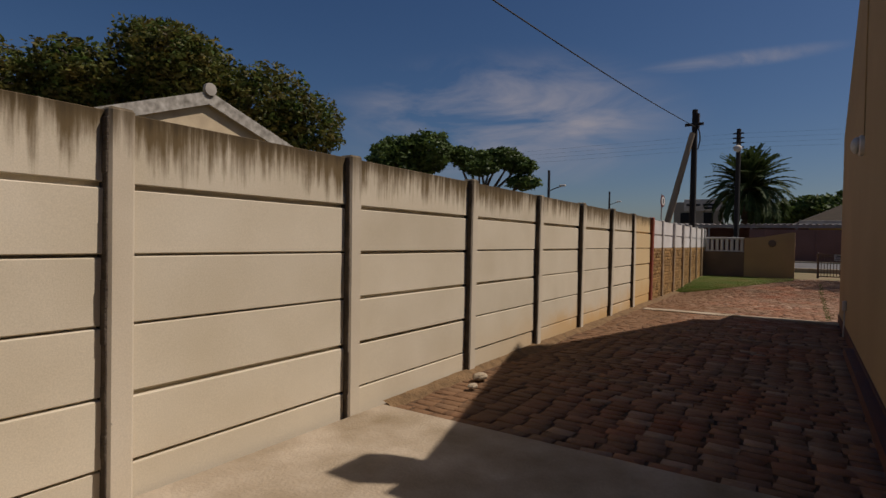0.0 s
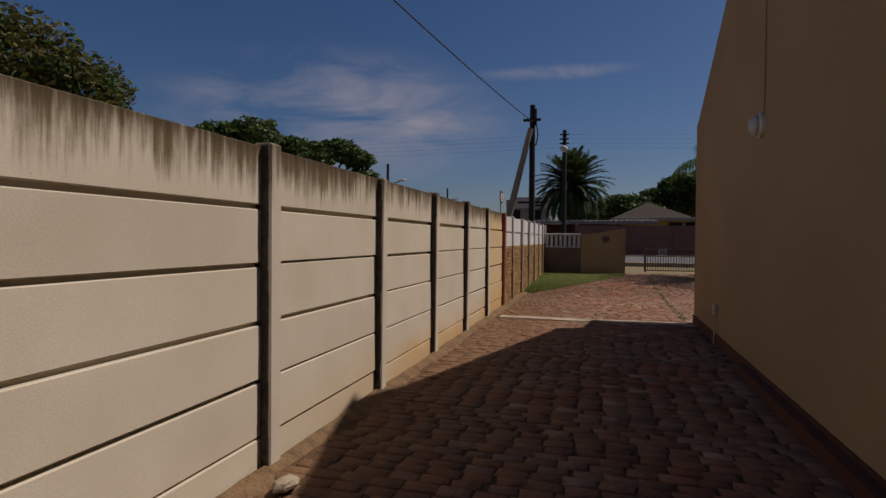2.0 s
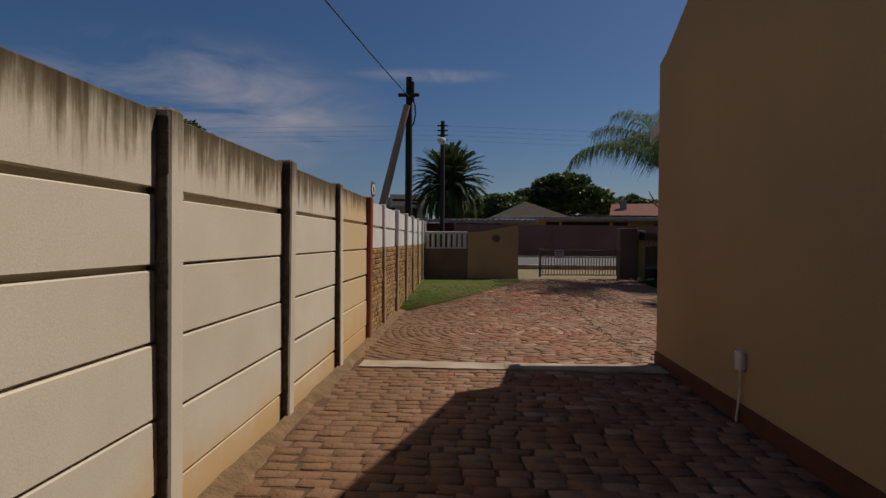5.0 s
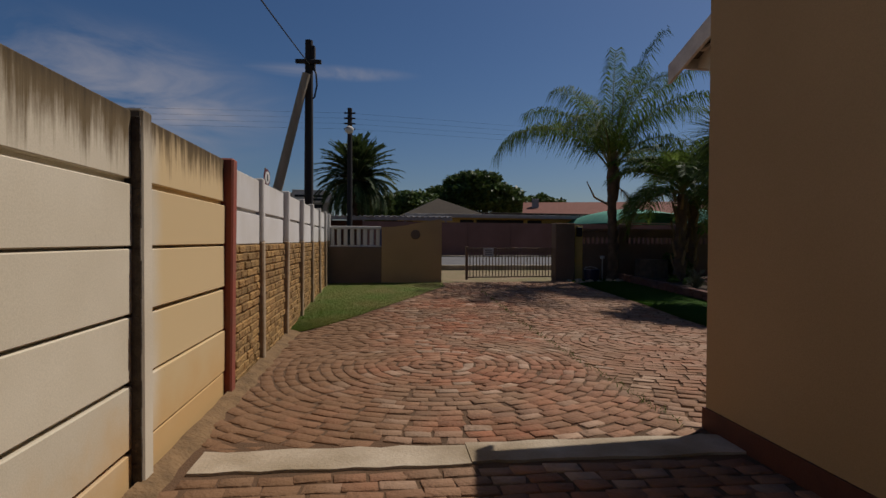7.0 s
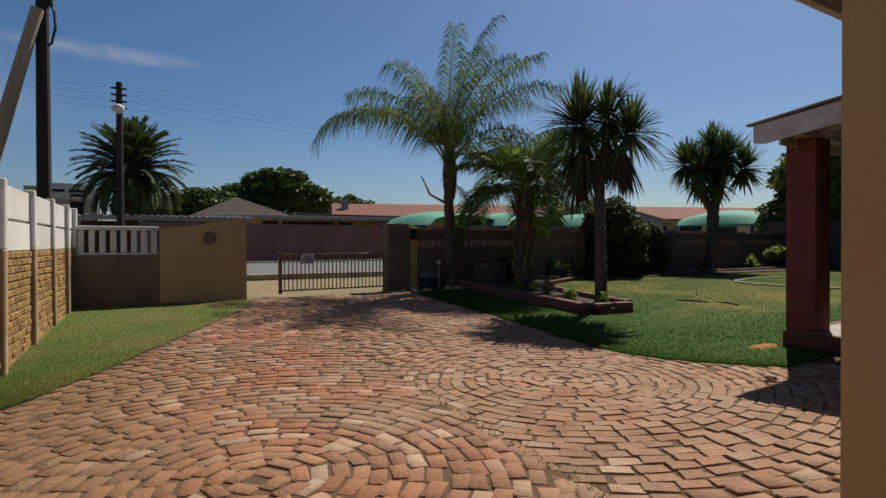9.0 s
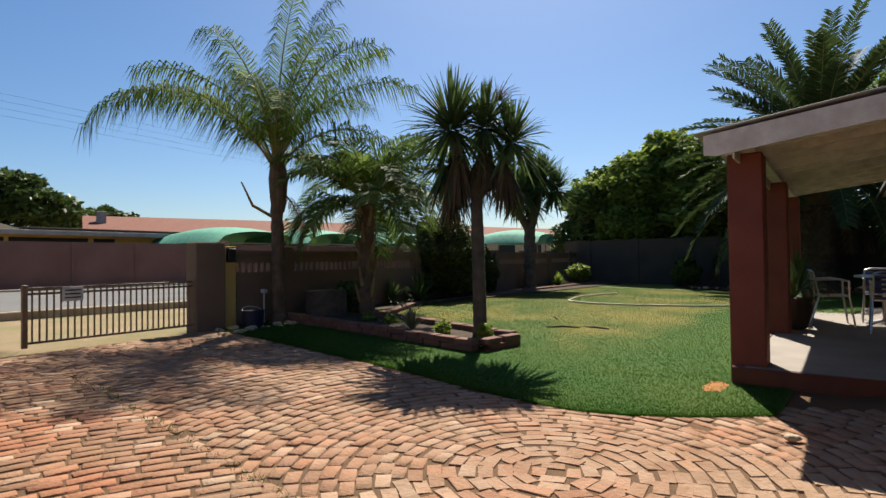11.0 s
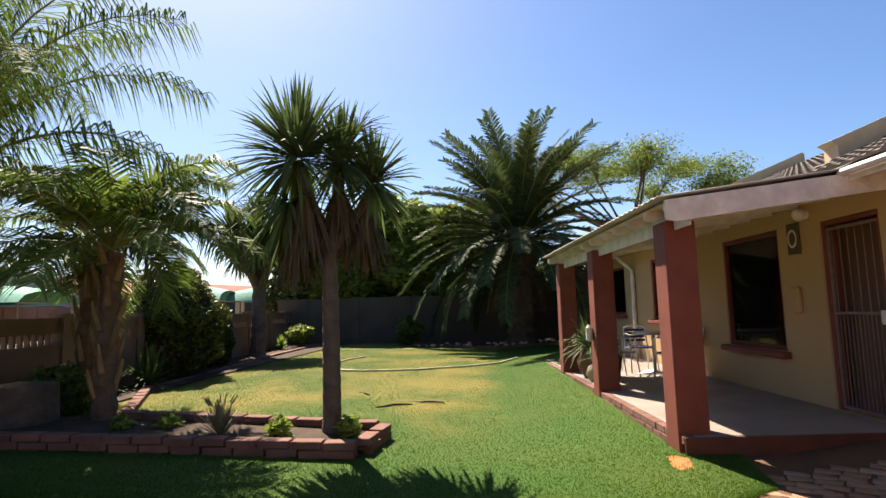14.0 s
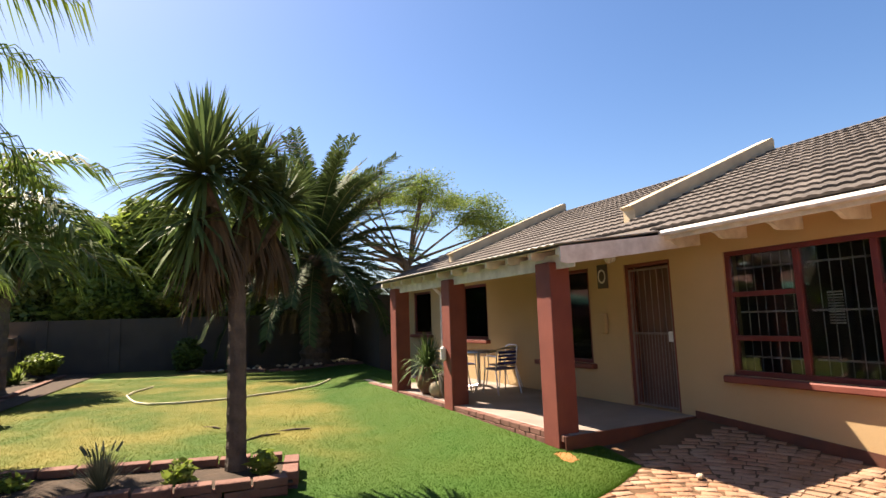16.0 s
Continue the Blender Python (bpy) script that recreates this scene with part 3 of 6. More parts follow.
for k in range(len(yy) - 1):
    for q in range(2):
        a = 3 * k + q
        fs.append((a, a + 1, a + 4, a + 3))
tagged(new("sand_drift", raw_mesh("sand_drift", vs, fs, M_DRIFT)), "brown sand drifted along the fence foot", "sand", kind="structure")
n = 22
vs = [(4.15, 14.2, ground_z(4.15, 14.2) + 0.034)]
for k in range(n):
    q = 1 + 0.45 * noise.noise((k * 0.8, 0.3, 0))
    x, y = 4.15 + 0.26 * q * math.cos(2 * math.pi * k / n), 14.2 + 0.13 * q * math.sin(2 * math.pi * k / n)
    vs.append((x, y, ground_z(x, y) + 0.016))
tagged(new("bare_soil", raw_mesh("bare_soil", vs, [(0, 1 + k, 1 + (k + 1) % n) for k in range(n)], M_ORANGE)), "bare orange soil by the stoep column", "soil", kind="structure")
sheet("garden_bed_soil", [(y, 4.3, 19.4) for y in (21.4, 21.8, 22.2, 22.6, 23.0, 23.6)], M_SOIL, "dark planted soil along the street wall", 0.05, "soil", n=40)
sheet("road", [(y, -300, 300) for y in (26.6, 29, 32, 35, 38.4)], M_ASPHALT, "sunlit grey asphalt street", 0.0, "road", n=60)
for y0 in (26.45, 38.4):
    g = Geo()
    g.box(-150, 150, y0, y0 + 0.15, 0.2, 0.42, 0.02)
    solid("kerb", g, M_CONC, "pale concrete kerb along the street", "kerb", "structure")
g = Geo()
g.box(fence_x(0) - 0.05, 0.62, -6.0, 3.22, -0.2, 0.042, 0.01)
solid("concrete_slab", g, M_CONC, "stained concrete slab beside the house", "pavement", "structure")
strip = thing("concrete_strip", "pale concrete strip across the brick driveway", "pavement", kind="structure")
for x0, x1 in ((-2.62, -1.12), (-1.114, 0.53)):
    g = Geo()
    n = 12
    front = [(x0 + (x1 - x0) * k / n, 11.08 + 0.03 * (x0 + 2.6) / 2 + rnd.uniform(-0.018, 0.018)) for k in range(n + 1)]
    rear = [(x0 + (x1 - x0) * k / n, 11.36 + 0.03 * (x0 + 2.6) / 2 + rnd.uniform(-0.018, 0.018)) for k in range(n + 1)]
    g.prism(front + rear[::-1], -0.1, 0.024, "z")
    part("slab", g, M_CONC, strip)

# ---- precast fence ----
fence = thing("precast_fence", "weathered cream precast concrete panel fence", "fence")
posts = [1.29 - 1.6 * k for k in range(5, 0, -1)] + [1.29, 2.9, 4.6, 6.26, 7.88, 9.44, 11.0, 12.6, 13.82, 15.25, 16.65, 18.0, 19.25, 20.4, 21.05]


def brick_face(length, h):
    """Bricks moulded on a panel, each a Geo."""
    out = []
    row, rows = h / 4, 4
    for r in range(rows):
        y = -0.1 * (r % 2)
        while y < length:
            y0, y1 = max(y + 0.005, 0.0), min(y + 0.195, length)
            if y1 - y0 > 0.03:
                out.append(Geo().box(0.015, 0.026 + rnd.uniform(0, 0.014), y0, y1, r * row + 0.003 + rnd.uniform(0, 0.004), (r + 1) * row - 0.003 - rnd.uniform(0, 0.004), 0.009))
            y += 0.2
    return out


for i, y in enumerate(posts):
    x = fence_x(y)
    late = y > 13.0
    red = abs(y - 12.6) < 0.1
    z1 = 1.88 + rnd.uniform(-0.012, 0.012)
    g = Geo()
    lean = pose(x, y, 0, rnd.uniform(-0.5, 0.5), rnd.uniform(-0.5, 0.5), 0)
    if late:
        g.box(-0.10, 0.0, -0.05, 0.05, 1.22, z1 - 0.02, 0.012, lean)
        h = Geo()
        h.box(-0.10, 0.0, -0.05, 0.05, -0.2, 1.218, 0.012, lean)
        post = part("post", h, M_POST_T, fence, "tan painted lower post")
        part("post_head", g, M_FENCE_W, post, "white painted post head")
    else:
        g.box(-0.12, 0.0, -0.06, 0.06, -0.2, z1, 0.014, lean)
        post = part("post", g, M_POST_R if red else M_POST, fence, "red oxide painted post" if red else "")
        if not red:
            # rough strip on the unlit side, its shade and mould painted near-black
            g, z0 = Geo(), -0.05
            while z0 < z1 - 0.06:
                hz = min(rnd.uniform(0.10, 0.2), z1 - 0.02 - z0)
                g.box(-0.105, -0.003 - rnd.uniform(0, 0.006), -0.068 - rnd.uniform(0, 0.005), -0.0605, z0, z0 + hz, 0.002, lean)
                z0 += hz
            part("dark_side_strip", g, M_POST_SIDE, post, "near-black strip of mould and shade down the post's side")
    if i + 1 == len(posts):
        continue
    y2 = posts[i + 1]
    heights = [0.21] + [0.33] * 5
    z = 0.005
    if late or red:
        heights = [0.30] * 4 + [0.315] * 2
        z = 0.0
    for k, h in enumerate(heights):
        length = (y2 - 0.057) - (y + 0.057)
        m = pose(fence_x(y) - 0.075 + rnd.uniform(-0.006, 0.006), y + 0.057, z, 0, rnd.uniform(-0.5, 0.5), math.degrees(math.atan(0.015)))
        if (late or red) and k < 4:
            ob = part("panel", Geo().box(-0.02, 0.02, 0, length, 0, h - 0.006), M_JOINT, fence, "brick-patterned brown panel")
            bricks = brick_face(length, h - 0.006)
            if y < 14.5:
                for b in bricks:
                    part("brick", b, M_FENCE_E, ob)
            else:
                face = Geo()
                for b in bricks:
                    face.add(b.v, b.f)
                part("brick_face", face, M_FENCE_B, ob, kind="stuff")
        else:
            g = Geo()
            gap = (0.027 if k == len(heights) - 2 else 0.012) + rnd.choice((0.0, 0.0, 0.0, 0.004, 0.012)) if k + 1 < len(heights) else 0.0
            g.box(-0.022, 0.022, 0, length, 0.0 if k else -0.15, h - gap, 0.005)
            if gap:
                g.box(-0.021, -0.013, 0.002, length - 0.002, h - gap - 0.01, h + 0.004)
            ob = part("panel", g, M_FENCE_W if late or red else M_FENCE, fence)
        ob.matrix_local = m
        z += h

# ---- house ----
ANGLE = radians(5.14)
HOUSE = pose(0.55, 11.6, 0, 0, 0, 5.14)
INV = HOUSE.inverted()
house = thing("house", "single-storey ochre plastered house with brown tiled roof", "house", HOUSE)


def local(points):
    return [tuple(INV @ Vector(p)) for p in points]


# gable wall towards the driveway, in world places
g = Geo()
g.prism([(11.53, -0.2), (11.53, 3.2), (11.33, 3.26), (7.85, 5.05), (3.75, 3.42), (3.5, 3.4), (3.5, -0.2)], 0.51, 0.86, "x")
g.v = local(g.v)
gable = part("gable_wall", g, M_OCHRE, house)
g = Geo()
g.prism([(11.55, -0.1), (11.55, 0.15), (3.5, 0.15), (3.5, -0.1)], 0.495, 0.52, "x")
g.v = local(g.v)
part("plinth", g, M_PLINTH, house, "dark red painted plinth")
g = Geo()
g.prism([(8.1, -0.1), (8.05, 0.105), (7.9, 0.12), (3.5, 0.12), (3.5, -0.1)], 0.41, 0.494, "x")
g.v = local(g.v)
part("footing", g, M_PLINTH, house, "dark painted footing ledge")
g = Geo()
g.prism([(0.30, 3.70), (0.30, 3.52), (0.40, 3.42), (0.509, 3.40), (0.509, 3.70)], 3.62, 3.95)
g.v = local(g.v)
part("eave_box", g, M_WHITE, house, "boxed white eave end")
g = Geo()
g.box(0.55, 3.0, -9.0, 3.49, -0.2, 2.75)
g.v = local(g.v)
part("rear_wing", g, M_OCHRE, house)
S_END = 15.0
openings = [(0.85, 3.35, 0.90, 2.42), (4.18, 5.05, 0.33, 2.43), (5.85, 7.28, 0.90, 2.46), (9.15, 10.3, 1.22, 2.45), (12.05, 13.2, 1.3, 2.45)]


def pierced_wall(s_lo, s_hi, z_lo, z_hi, d0, d1, holes):
    """One welded wall with its openings cut through."""
    ss = sorted({s_lo, s_hi, *(v for h in holes for v in h[:2])})
    zs = sorted({z_lo, z_hi, *(v for h in holes for v in h[2:])})
    g, at = Geo(), {}

    def corner(i, k, d):
        if (i, k, d) not in at:
            at[i, k, d] = len(g.v)
            g.v.append((ss[i], d, zs[k]))
        return at[i, k, d]

    def full(i, k):
        if not (0 <= i < len(ss) - 1 and 0 <= k < len(zs) - 1):
            return False
        x, z = (ss[i] + ss[i + 1]) / 2, (zs[k] + zs[k + 1]) / 2
        return not any(h[0] < x < h[1] and h[2] < z < h[3] for h in holes)

    for i in range(len(ss) - 1):
        for k in range(len(zs) - 1):
            if not full(i, k):
                continue
            for d in (d0, d1):
                g.f.append((corner(i, k, d), corner(i + 1, k, d), corner(i + 1, k + 1, d), corner(i, k + 1, d)))
            for di, dk, (p, q) in ((-1, 0, ((i, k), (i, k + 1))), (1, 0, ((i + 1, k), (i + 1, k + 1))), (0, -1, ((i, k), (i + 1, k))), (0, 1, ((i, k + 1), (i + 1, k + 1)))):
                if not full(i + di, k + dk):
                    g.f.append((corner(*p, d0), corner(*q, d0), corner(*q, d1), corner(*p, d1)))
    return g


g = pierced_wall(0.30, S_END, -0.2, 2.78, -0.25, 0.0, openings)
part("front_wall", g, M_OCHRE, house)
g = Geo()
g.add([(x, d, z) for x, top in ((0.30, 0.15), (3.95, 0.40)) for d in (0.001, 0.016) for z in (-0.1, top)], [(0, 1, 3, 2), (4, 6, 7, 5), (0, 4, 5, 1), (2, 3, 7, 6), (0, 2, 6, 4), (1, 5, 7, 3)])
part("plinth", g, M_PLINTH, house, "dark red painted plinth")
g = Geo()
g.box(0.3, S_END, -8.2, -7.95, -0.2, 2.78)
g.box(S_END - 0.25, S_END, -7.95, -0.25, -0.2, 2.78)
part("rear_wall", g, M_OCHRE, house)
# room shell added behind the openings, coloured dark so they look unlit
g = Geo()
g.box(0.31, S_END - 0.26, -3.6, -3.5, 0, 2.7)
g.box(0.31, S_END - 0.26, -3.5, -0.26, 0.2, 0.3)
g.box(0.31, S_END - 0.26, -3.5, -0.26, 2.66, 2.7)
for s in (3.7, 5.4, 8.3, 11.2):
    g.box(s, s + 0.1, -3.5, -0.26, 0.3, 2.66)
part("dark_interior_shell", g, M_DARK, house)


ROOF_PITCH = 0.415


def roof_z(d):
    """Top of the roof slab; the ridge is at d = -4.05."""
    return 2.74 + ROOF_PITCH * (4.68 - abs(d + 4.05))


g = Geo()
for d0, d1 in ((0.63, -4.05), (-4.05, -8.8)):
    z0, z1 = roof_z(d0), roof_z(d1)
    vs = [(s, d, z - t) for s in (0.22, S_END + 0.3) for d, z in ((d0, z0), (d1, z1)) for t in (0, 0.07)]
    g.add(vs, [(0, 1, 3, 2), (4, 6, 7, 5), (0, 4, 5, 1), (2, 3, 7, 6), (0, 2, 6, 4), (1, 5, 7, 3)])
roof = part("roof", g, M_TILE_I, house)
for s0, d_top in ((5.0, -4.05), (11.2, -4.05)):
    g = Geo()
    lo, hi = roof_z(-0.28), roof_z(d_top)
    g.prism([(-0.28, lo - 0.05), (-0.28, lo + 0.20), (-0.20, lo + 0.245), (d_top + 0.05, hi + 0.24), (d_top, hi + 0.21), (d_top, hi - 0.05)], s0, s0 + 0.24, "x")
    part("parapet", g, M_PARAPET, house, "cream plastered parapet ridge")

# eave fascia, gutter and rafter ends
g = Geo()
g.box(0.24, 3.68, 0.61, 0.64, 2.60, 2.735, 0.006)
part("fascia", g, M_WHITE, house)
g = Geo()
g.tube([(0.24, 0.69, 2.68), (3.68, 0.69, 2.68)], 0.04, 8)
part("gutter", g, M_WHITE, house, "white half-round gutter")
g = Geo()
g.box(0.30, S_END, 0.002, 0.61, 2.712, 2.728)
part("soffit", g, M_WHITE, house)
for k in range(6):
    s = 0.35 + k * 0.66
    g = Geo()
    g.prism([(0.0, 2.55), (0.0, 2.71), (0.608, 2.71), (0.608, 2.61), (0.52, 2.585), (0.46, 2.545), (0.40, 2.53)], s, s + 0.05, "x")
    part("rafter_end", g, M_WHITE, house)

g = Geo()
g.prism([(0.76, roof_z(0.76) - 0.17), (0.76, roof_z(0.76) - 0.02), (0.02, roof_z(0.02) - 0.02), (0.02, roof_z(0.02) - 0.17)], 0.19, 0.215, "x")
part("verge_board", g, M_WHITE, house)

# covered stoep
stoep = thing("stoep", "raised grey stoep with red brick edge and white roof", "porch", HOUSE)
g = Geo()
g.box(3.98, 11.59, 0.002, 2.05, -0.2, 0.33, 0.01)
part("stoep_floor", g, M_STOEP, stoep)
g = Geo()
g.box(3.955, 3.978, 0.0, 2.15, -0.2, 0.325, 0.005)
part("stoep_riser", g, M_PLINTH, stoep, "dark red painted riser")
edge_brick = Geo().box(-0.108, 0.108, -0.052, 0.052, 0, 0.072, 0.006)
edge_mesh = mesh_of("edge_brick", edge_brick, M_BED)
for course in range(3):
    for k in range(31):
        ob = new("brick", edge_mesh)
        ob.parent = stoep
        ob.matrix_local = pose(4.10 + k * 0.224 + 0.1 * (course % 2), 2.105 + rnd.uniform(-0.004, 0.004), 0.256 - 0.078 * course, 0, 0, rnd.uniform(-1.2, 1.2))
COLS = (4.05, 6.72, 9.1)
for s in COLS:
    g = Geo()
    g.box(s, s + 0.30, 1.87, 2.17, -0.1, 2.34, 0.012)
    part("column", g, M_RED, stoep, "oxblood painted square brick column")
g = Geo()
g.box(3.71, 9.6, 1.92, 2.04, 2.341, 2.39, 0.006)
part("beam", g, M_WHITE, stoep, "white painted timber beam")
for s in (3.70,):
    g = Geo()
    g.prism([(0.02, 2.55), (0.02, 2.745), (2.30, 2.475), (2.30, 2.30), (2.2, 2.28)], s - 0.035, s - 0.003, "x")
    part("bargeboard", g, M_WHITE, stoep)
for k in range(12):
    s = 3.74 + k * 0.53
    part("rafter", Geo().prism([(0.03, 2.64), (0.03, 2.735), (2.27, 2.462), (2.27, 2.39), (2.2, 2.37)], s, s + 0.055, "x"), M_WHITE, stoep)
g = Geo()
g.box(3.72, 9.6, 2.05, 2.072, 2.25, 2.425, 0.004)
part("fascia", g, M_WHITE, stoep, "chipped white fascia board")
g = Geo()
g.prism([(0.03, 2.7375), (0.03, 2.744), (2.27, 2.471), (2.27, 2.4645)], 3.70, 9.58, "x")
part("ceiling_board", g, M_WHITE, stoep, "white boarded stoep ceiling")
# corrugated sheets of the stoep roof
g = Geo()
n = 7 * 56
for row in range(2):
    for k in range(n + 1):
        s = 3.66 + k * 5.95 / n
        z = 0.007 * math.sin(2 * math.pi * s / 0.15)
        d, zz = ((0.5, 2.74), (2.38, 2.505))[row]
        g.v.append((s, d, zz + z))
for k in range(n):
    g.f.append((k, k + 1, n + k + 2, n + k + 1))
sheet_roof = part("roof_sheet", g, M_SHEET, stoep, "weathered grey corrugated roof sheet", smooth=True)
mod = sheet_roof.modifiers.new("thick", "SOLIDIFY")
mod.thickness = 0.012



def on_house(name, label="", parent=house):
    ob = new(name)
    ob.empty_display_size = 0.1
    ob.parent = parent
    return tagged(ob, label)


def window(s0, s1, z0, z1, splits, transoms, label, bar_step=0.12, sill=True):
    """A red timber frame with panes, white burglar bars behind the glass and a red sill."""
    w = on_house("window", label)
    fd0, fd1 = -0.10, -0.02
    g = Geo()
    g.box(s0, s1, fd0, fd1, z0, z0 + 0.06, 0.006)
    g.box(s0, s1, fd0, fd1, z1 - 0.06, z1, 0.006)
    g.box(s0, s0 + 0.06, fd0, fd1, z0 + 0.06, z1 - 0.06, 0.006)
    g.box(s1 - 0.06, s1, fd0, fd1, z0 + 0.06, z1 - 0.06, 0.006)
    part("window_frame", g, M_FRAME, w)
    edges = [s0 + 0.06] + list(splits) + [s1 - 0.06]
    for s in splits:
        part("mullion", Geo().box(s - 0.035, s + 0.035, fd0, fd1 + 0.004, z0 + 0.06, z1 - 0.06, 0.006), M_FRAME, w)
    for k, (a, b) in enumerate(zip(edges, edges[1:])):
        a, b = a + (0.035 if k else 0), b - (0.035 if k < len(splits) else 0)
        zs = [z0 + 0.06] + list(transoms[k]) + [z1 - 0.06]
        for j, (lo, hi) in enumerate(zip(zs, zs[1:])):
            if j:
                part("transom", Geo().box(a, b, fd0, fd1, lo - 0.03, lo + 0.03, 0.005), M_FRAME, w)
            pane = part("pane", Geo().box(a + 0.004, b - 0.004, -0.062, -0.057, lo + (0.03 if j else 0), hi - (0.03 if j + 2 < len(zs) else 0)), M_GLASS, w)
            pane.visible_shadow = False
        g = Geo()
        n = max(2, round((b - a) / bar_step))
        for i in range(1, n):
            x = a + (b - a) * i / n
            g.tube([(x, -0.16, z0 + 0.05), (x, -0.16, z1 - 0.05)], 0.006, 6)
        for z in (z0 + 0.22, (z0 + z1) / 2, z1 - 0.22):
            g.box(a, b, -0.172, -0.166, z - 0.012, z + 0.012)
        part("burglar_bars", g, M_BARS, w, "white painted burglar bars")
    if sill:
        part("window_sill", Geo().box(s0 - 0.08, s1 + 0.08, -0.015, 0.11, z0 - 0.085, z0 - 0.003, 0.014), M_RED, w, "oxblood painted brick sill")
    return w


window(0.85, 3.35, 0.90, 2.42, (1.70, 2.47), ((1.35, 1.88), (), (1.35, 1.88)), "red framed window with burglar bars")
window(5.85, 7.28, 0.90, 2.46, (), ((),), "dark window with white burglar bars", 0.11)
window(9.15, 10.3, 1.22, 2.45, (), ((),), "small red framed window")
window(12.05, 13.2, 1.30, 2.45, (), ((),), "small red framed window")
# pale slatted blind close behind the pane, placed to fit the camera's view
room = on_house("blind", "pale slatted blind hanging behind the window")
for k in range(12):
    part("slat", Geo().box(2.29, 2.45, -0.52, -0.50, 1.50 + k * 0.032, 1.518 + k * 0.032, 0.003), M_CURTAIN, room)

door = on_house("door", "dark timber door behind a white barred security gate")
part("door_leaf", Geo().box(4.22, 5.01, -0.22, -0.18, 0.335, 2.38, 0.006), M_DOOR, door, "dark stained timber leaf")
g = Geo()
g.box(4.18, 4.23, -0.17, -0.02, 0.332, 2.43, 0.006)
g.box(5.00, 5.05, -0.17, -0.02, 0.332, 2.43, 0.006)
g.box(4.23, 5.00, -0.17, -0.02, 2.38, 2.43, 0.006)
part("door_frame", g, M_RED, door)
gate = on_house("security_gate", "white painted barred security gate", house)
g = Geo()
for z in (0.37, 1.39, 2.33):
    g.box(4.235, 4.995, -0.065, -0.04, z - 0.015, z + 0.015, 0.003)
for s in (4.245, 4.985):
    g.box(s - 0.013, s + 0.013, -0.067, -0.038, 0.355, 2.345, 0.003)
part("gate_frame", g, M_DULLBAR, gate)
for i in range(1, 13):
    s = 4.245 + 0.74 * i / 13
    if i % 2 == 0:
        part("bar", Geo().tube([(s, -0.052, 0.385), (s, -0.052, 2.315)], 0.0055, 6), M_DULLBAR, gate)
    else:
        part("bar", Geo().tube([(s, -0.052, 0.385), (s, -0.052, 1.375)], 0.0055, 6), M_DULLBAR, gate)
part("lock_box", Geo().box(4.25, 4.33, -0.072, -0.035, 1.28, 1.42, 0.004), M_STEEL, gate)

# small fittings on the front wall
g = Geo()
g.box(5.39, 5.61, 0.0, 0.03, 2.10, 2.48, 0.006)
plaque = solid("wall_plaque", g, M_BACK, "grey square wall plaque with a pale ring", "plaque", m=HOUSE)
ring = Geo()
for k in range(16):
    a0, a1 = 2 * math.pi * k / 16, 2 * math.pi * (k + 1) / 16
    ring.add([(5.5 + r * math.cos(a), y, 2.29 + 1.35 * r * math.sin(a)) for a in (a0, a1) for r in (0.065, 0.085) for y in (0.028, 0.038)],
             [(0, 1, 3, 2), (4, 6, 7, 5), (0, 4, 5, 1), (2, 3, 7, 6), (1, 5, 7, 3)])
part("ring", ring, M_WHITE, plaque)
g = Geo()
g.box(5.45, 5.58, 0.0, 0.07, 1.38, 1.70, 0.02)
solid("wall_box", g, M_OCHRE, "ochre painted wall-mounted box beside the door", "box", m=HOUSE)
light = thing("wall_light", "round white globe wall light above the door", "lamp", HOUSE @ pose(5.25, 0.0, 2.55))
part("base", Geo().lathe([(0.055, 0.0), (0.055, 0.02), (0.04, 0.03)], 14), M_WHITE, light).matrix_local = pose(0, 0, 0, -90)
part("globe", Geo().lathe([(0.02, -0.075), (0.055, -0.055), (0.075, 0), (0.055, 0.055), (0.02, 0.075)], 14), M_WHITE, light, smooth=True).matrix_local = pose(0, 0.09, 0)

# bulkhead light, cable and socket on the gable wall
lamp_b = thing("bulkhead_light", "round white bulkhead light on the gable wall", "lamp", pose(0.51, 7.55, 2.42, 0, -90, 0))
part("body", Geo().lathe([(0.115, 0.0), (0.115, 0.035), (0.10, 0.05)], 24), M_WHITE, lamp_b, smooth=False)
part("diffuser", Geo().lathe([(0.096, 0.0505), (0.09, 0.085), (0.05, 0.115), (0.012, 0.122)], 24), M_STEEL, lamp_b, "frosted glass diffuser", smooth=True)
g = Geo()
g.tube([(0.503, 7.49, 2.51), (0.503, 7.48, 2.7), (0.503, 7.482, 3.4), (0.503, 7.48, 4.6)], 0.007, 6)
solid("light_cable", g, M_OCHRE, "ochre painted cable down the gable wall", "cable")
g = Geo()
g.box(0.46, 0.51, 9.55, 9.64, 0.40, 0.54, 0.01)
sock = solid("outdoor_socket", g, M_WHITE, "white outdoor socket box low on the wall", "socket")
part("conduit", Geo().tube([(0.485, 9.595, 0.40), (0.485, 9.595, 0.25), (0.48, 9.61, 0.14), (0.478, 9.63, 0.02)], 0.009, 6), M_WHITE, sock)


# ---- boundary walls and street ----
def wall_run(name, x0, x1, z1, material, label, thick=0.2, f=street_y, z0=-0.1, kind="structure"):
    g = Geo()
    vs = []
    for x in (x0, x1):
        for t in (0, thick):
            for z in (z0, z1):
                vs.append((x, f(x) + t, z))
    g.add(vs, [(0, 1, 3, 2), (4, 6, 7, 5), (0, 4, 5, 1), (2, 3, 7, 6), (0, 2, 6, 4), (1, 5, 7, 3)])
    return solid(name, g, material, label, "wall", kind)


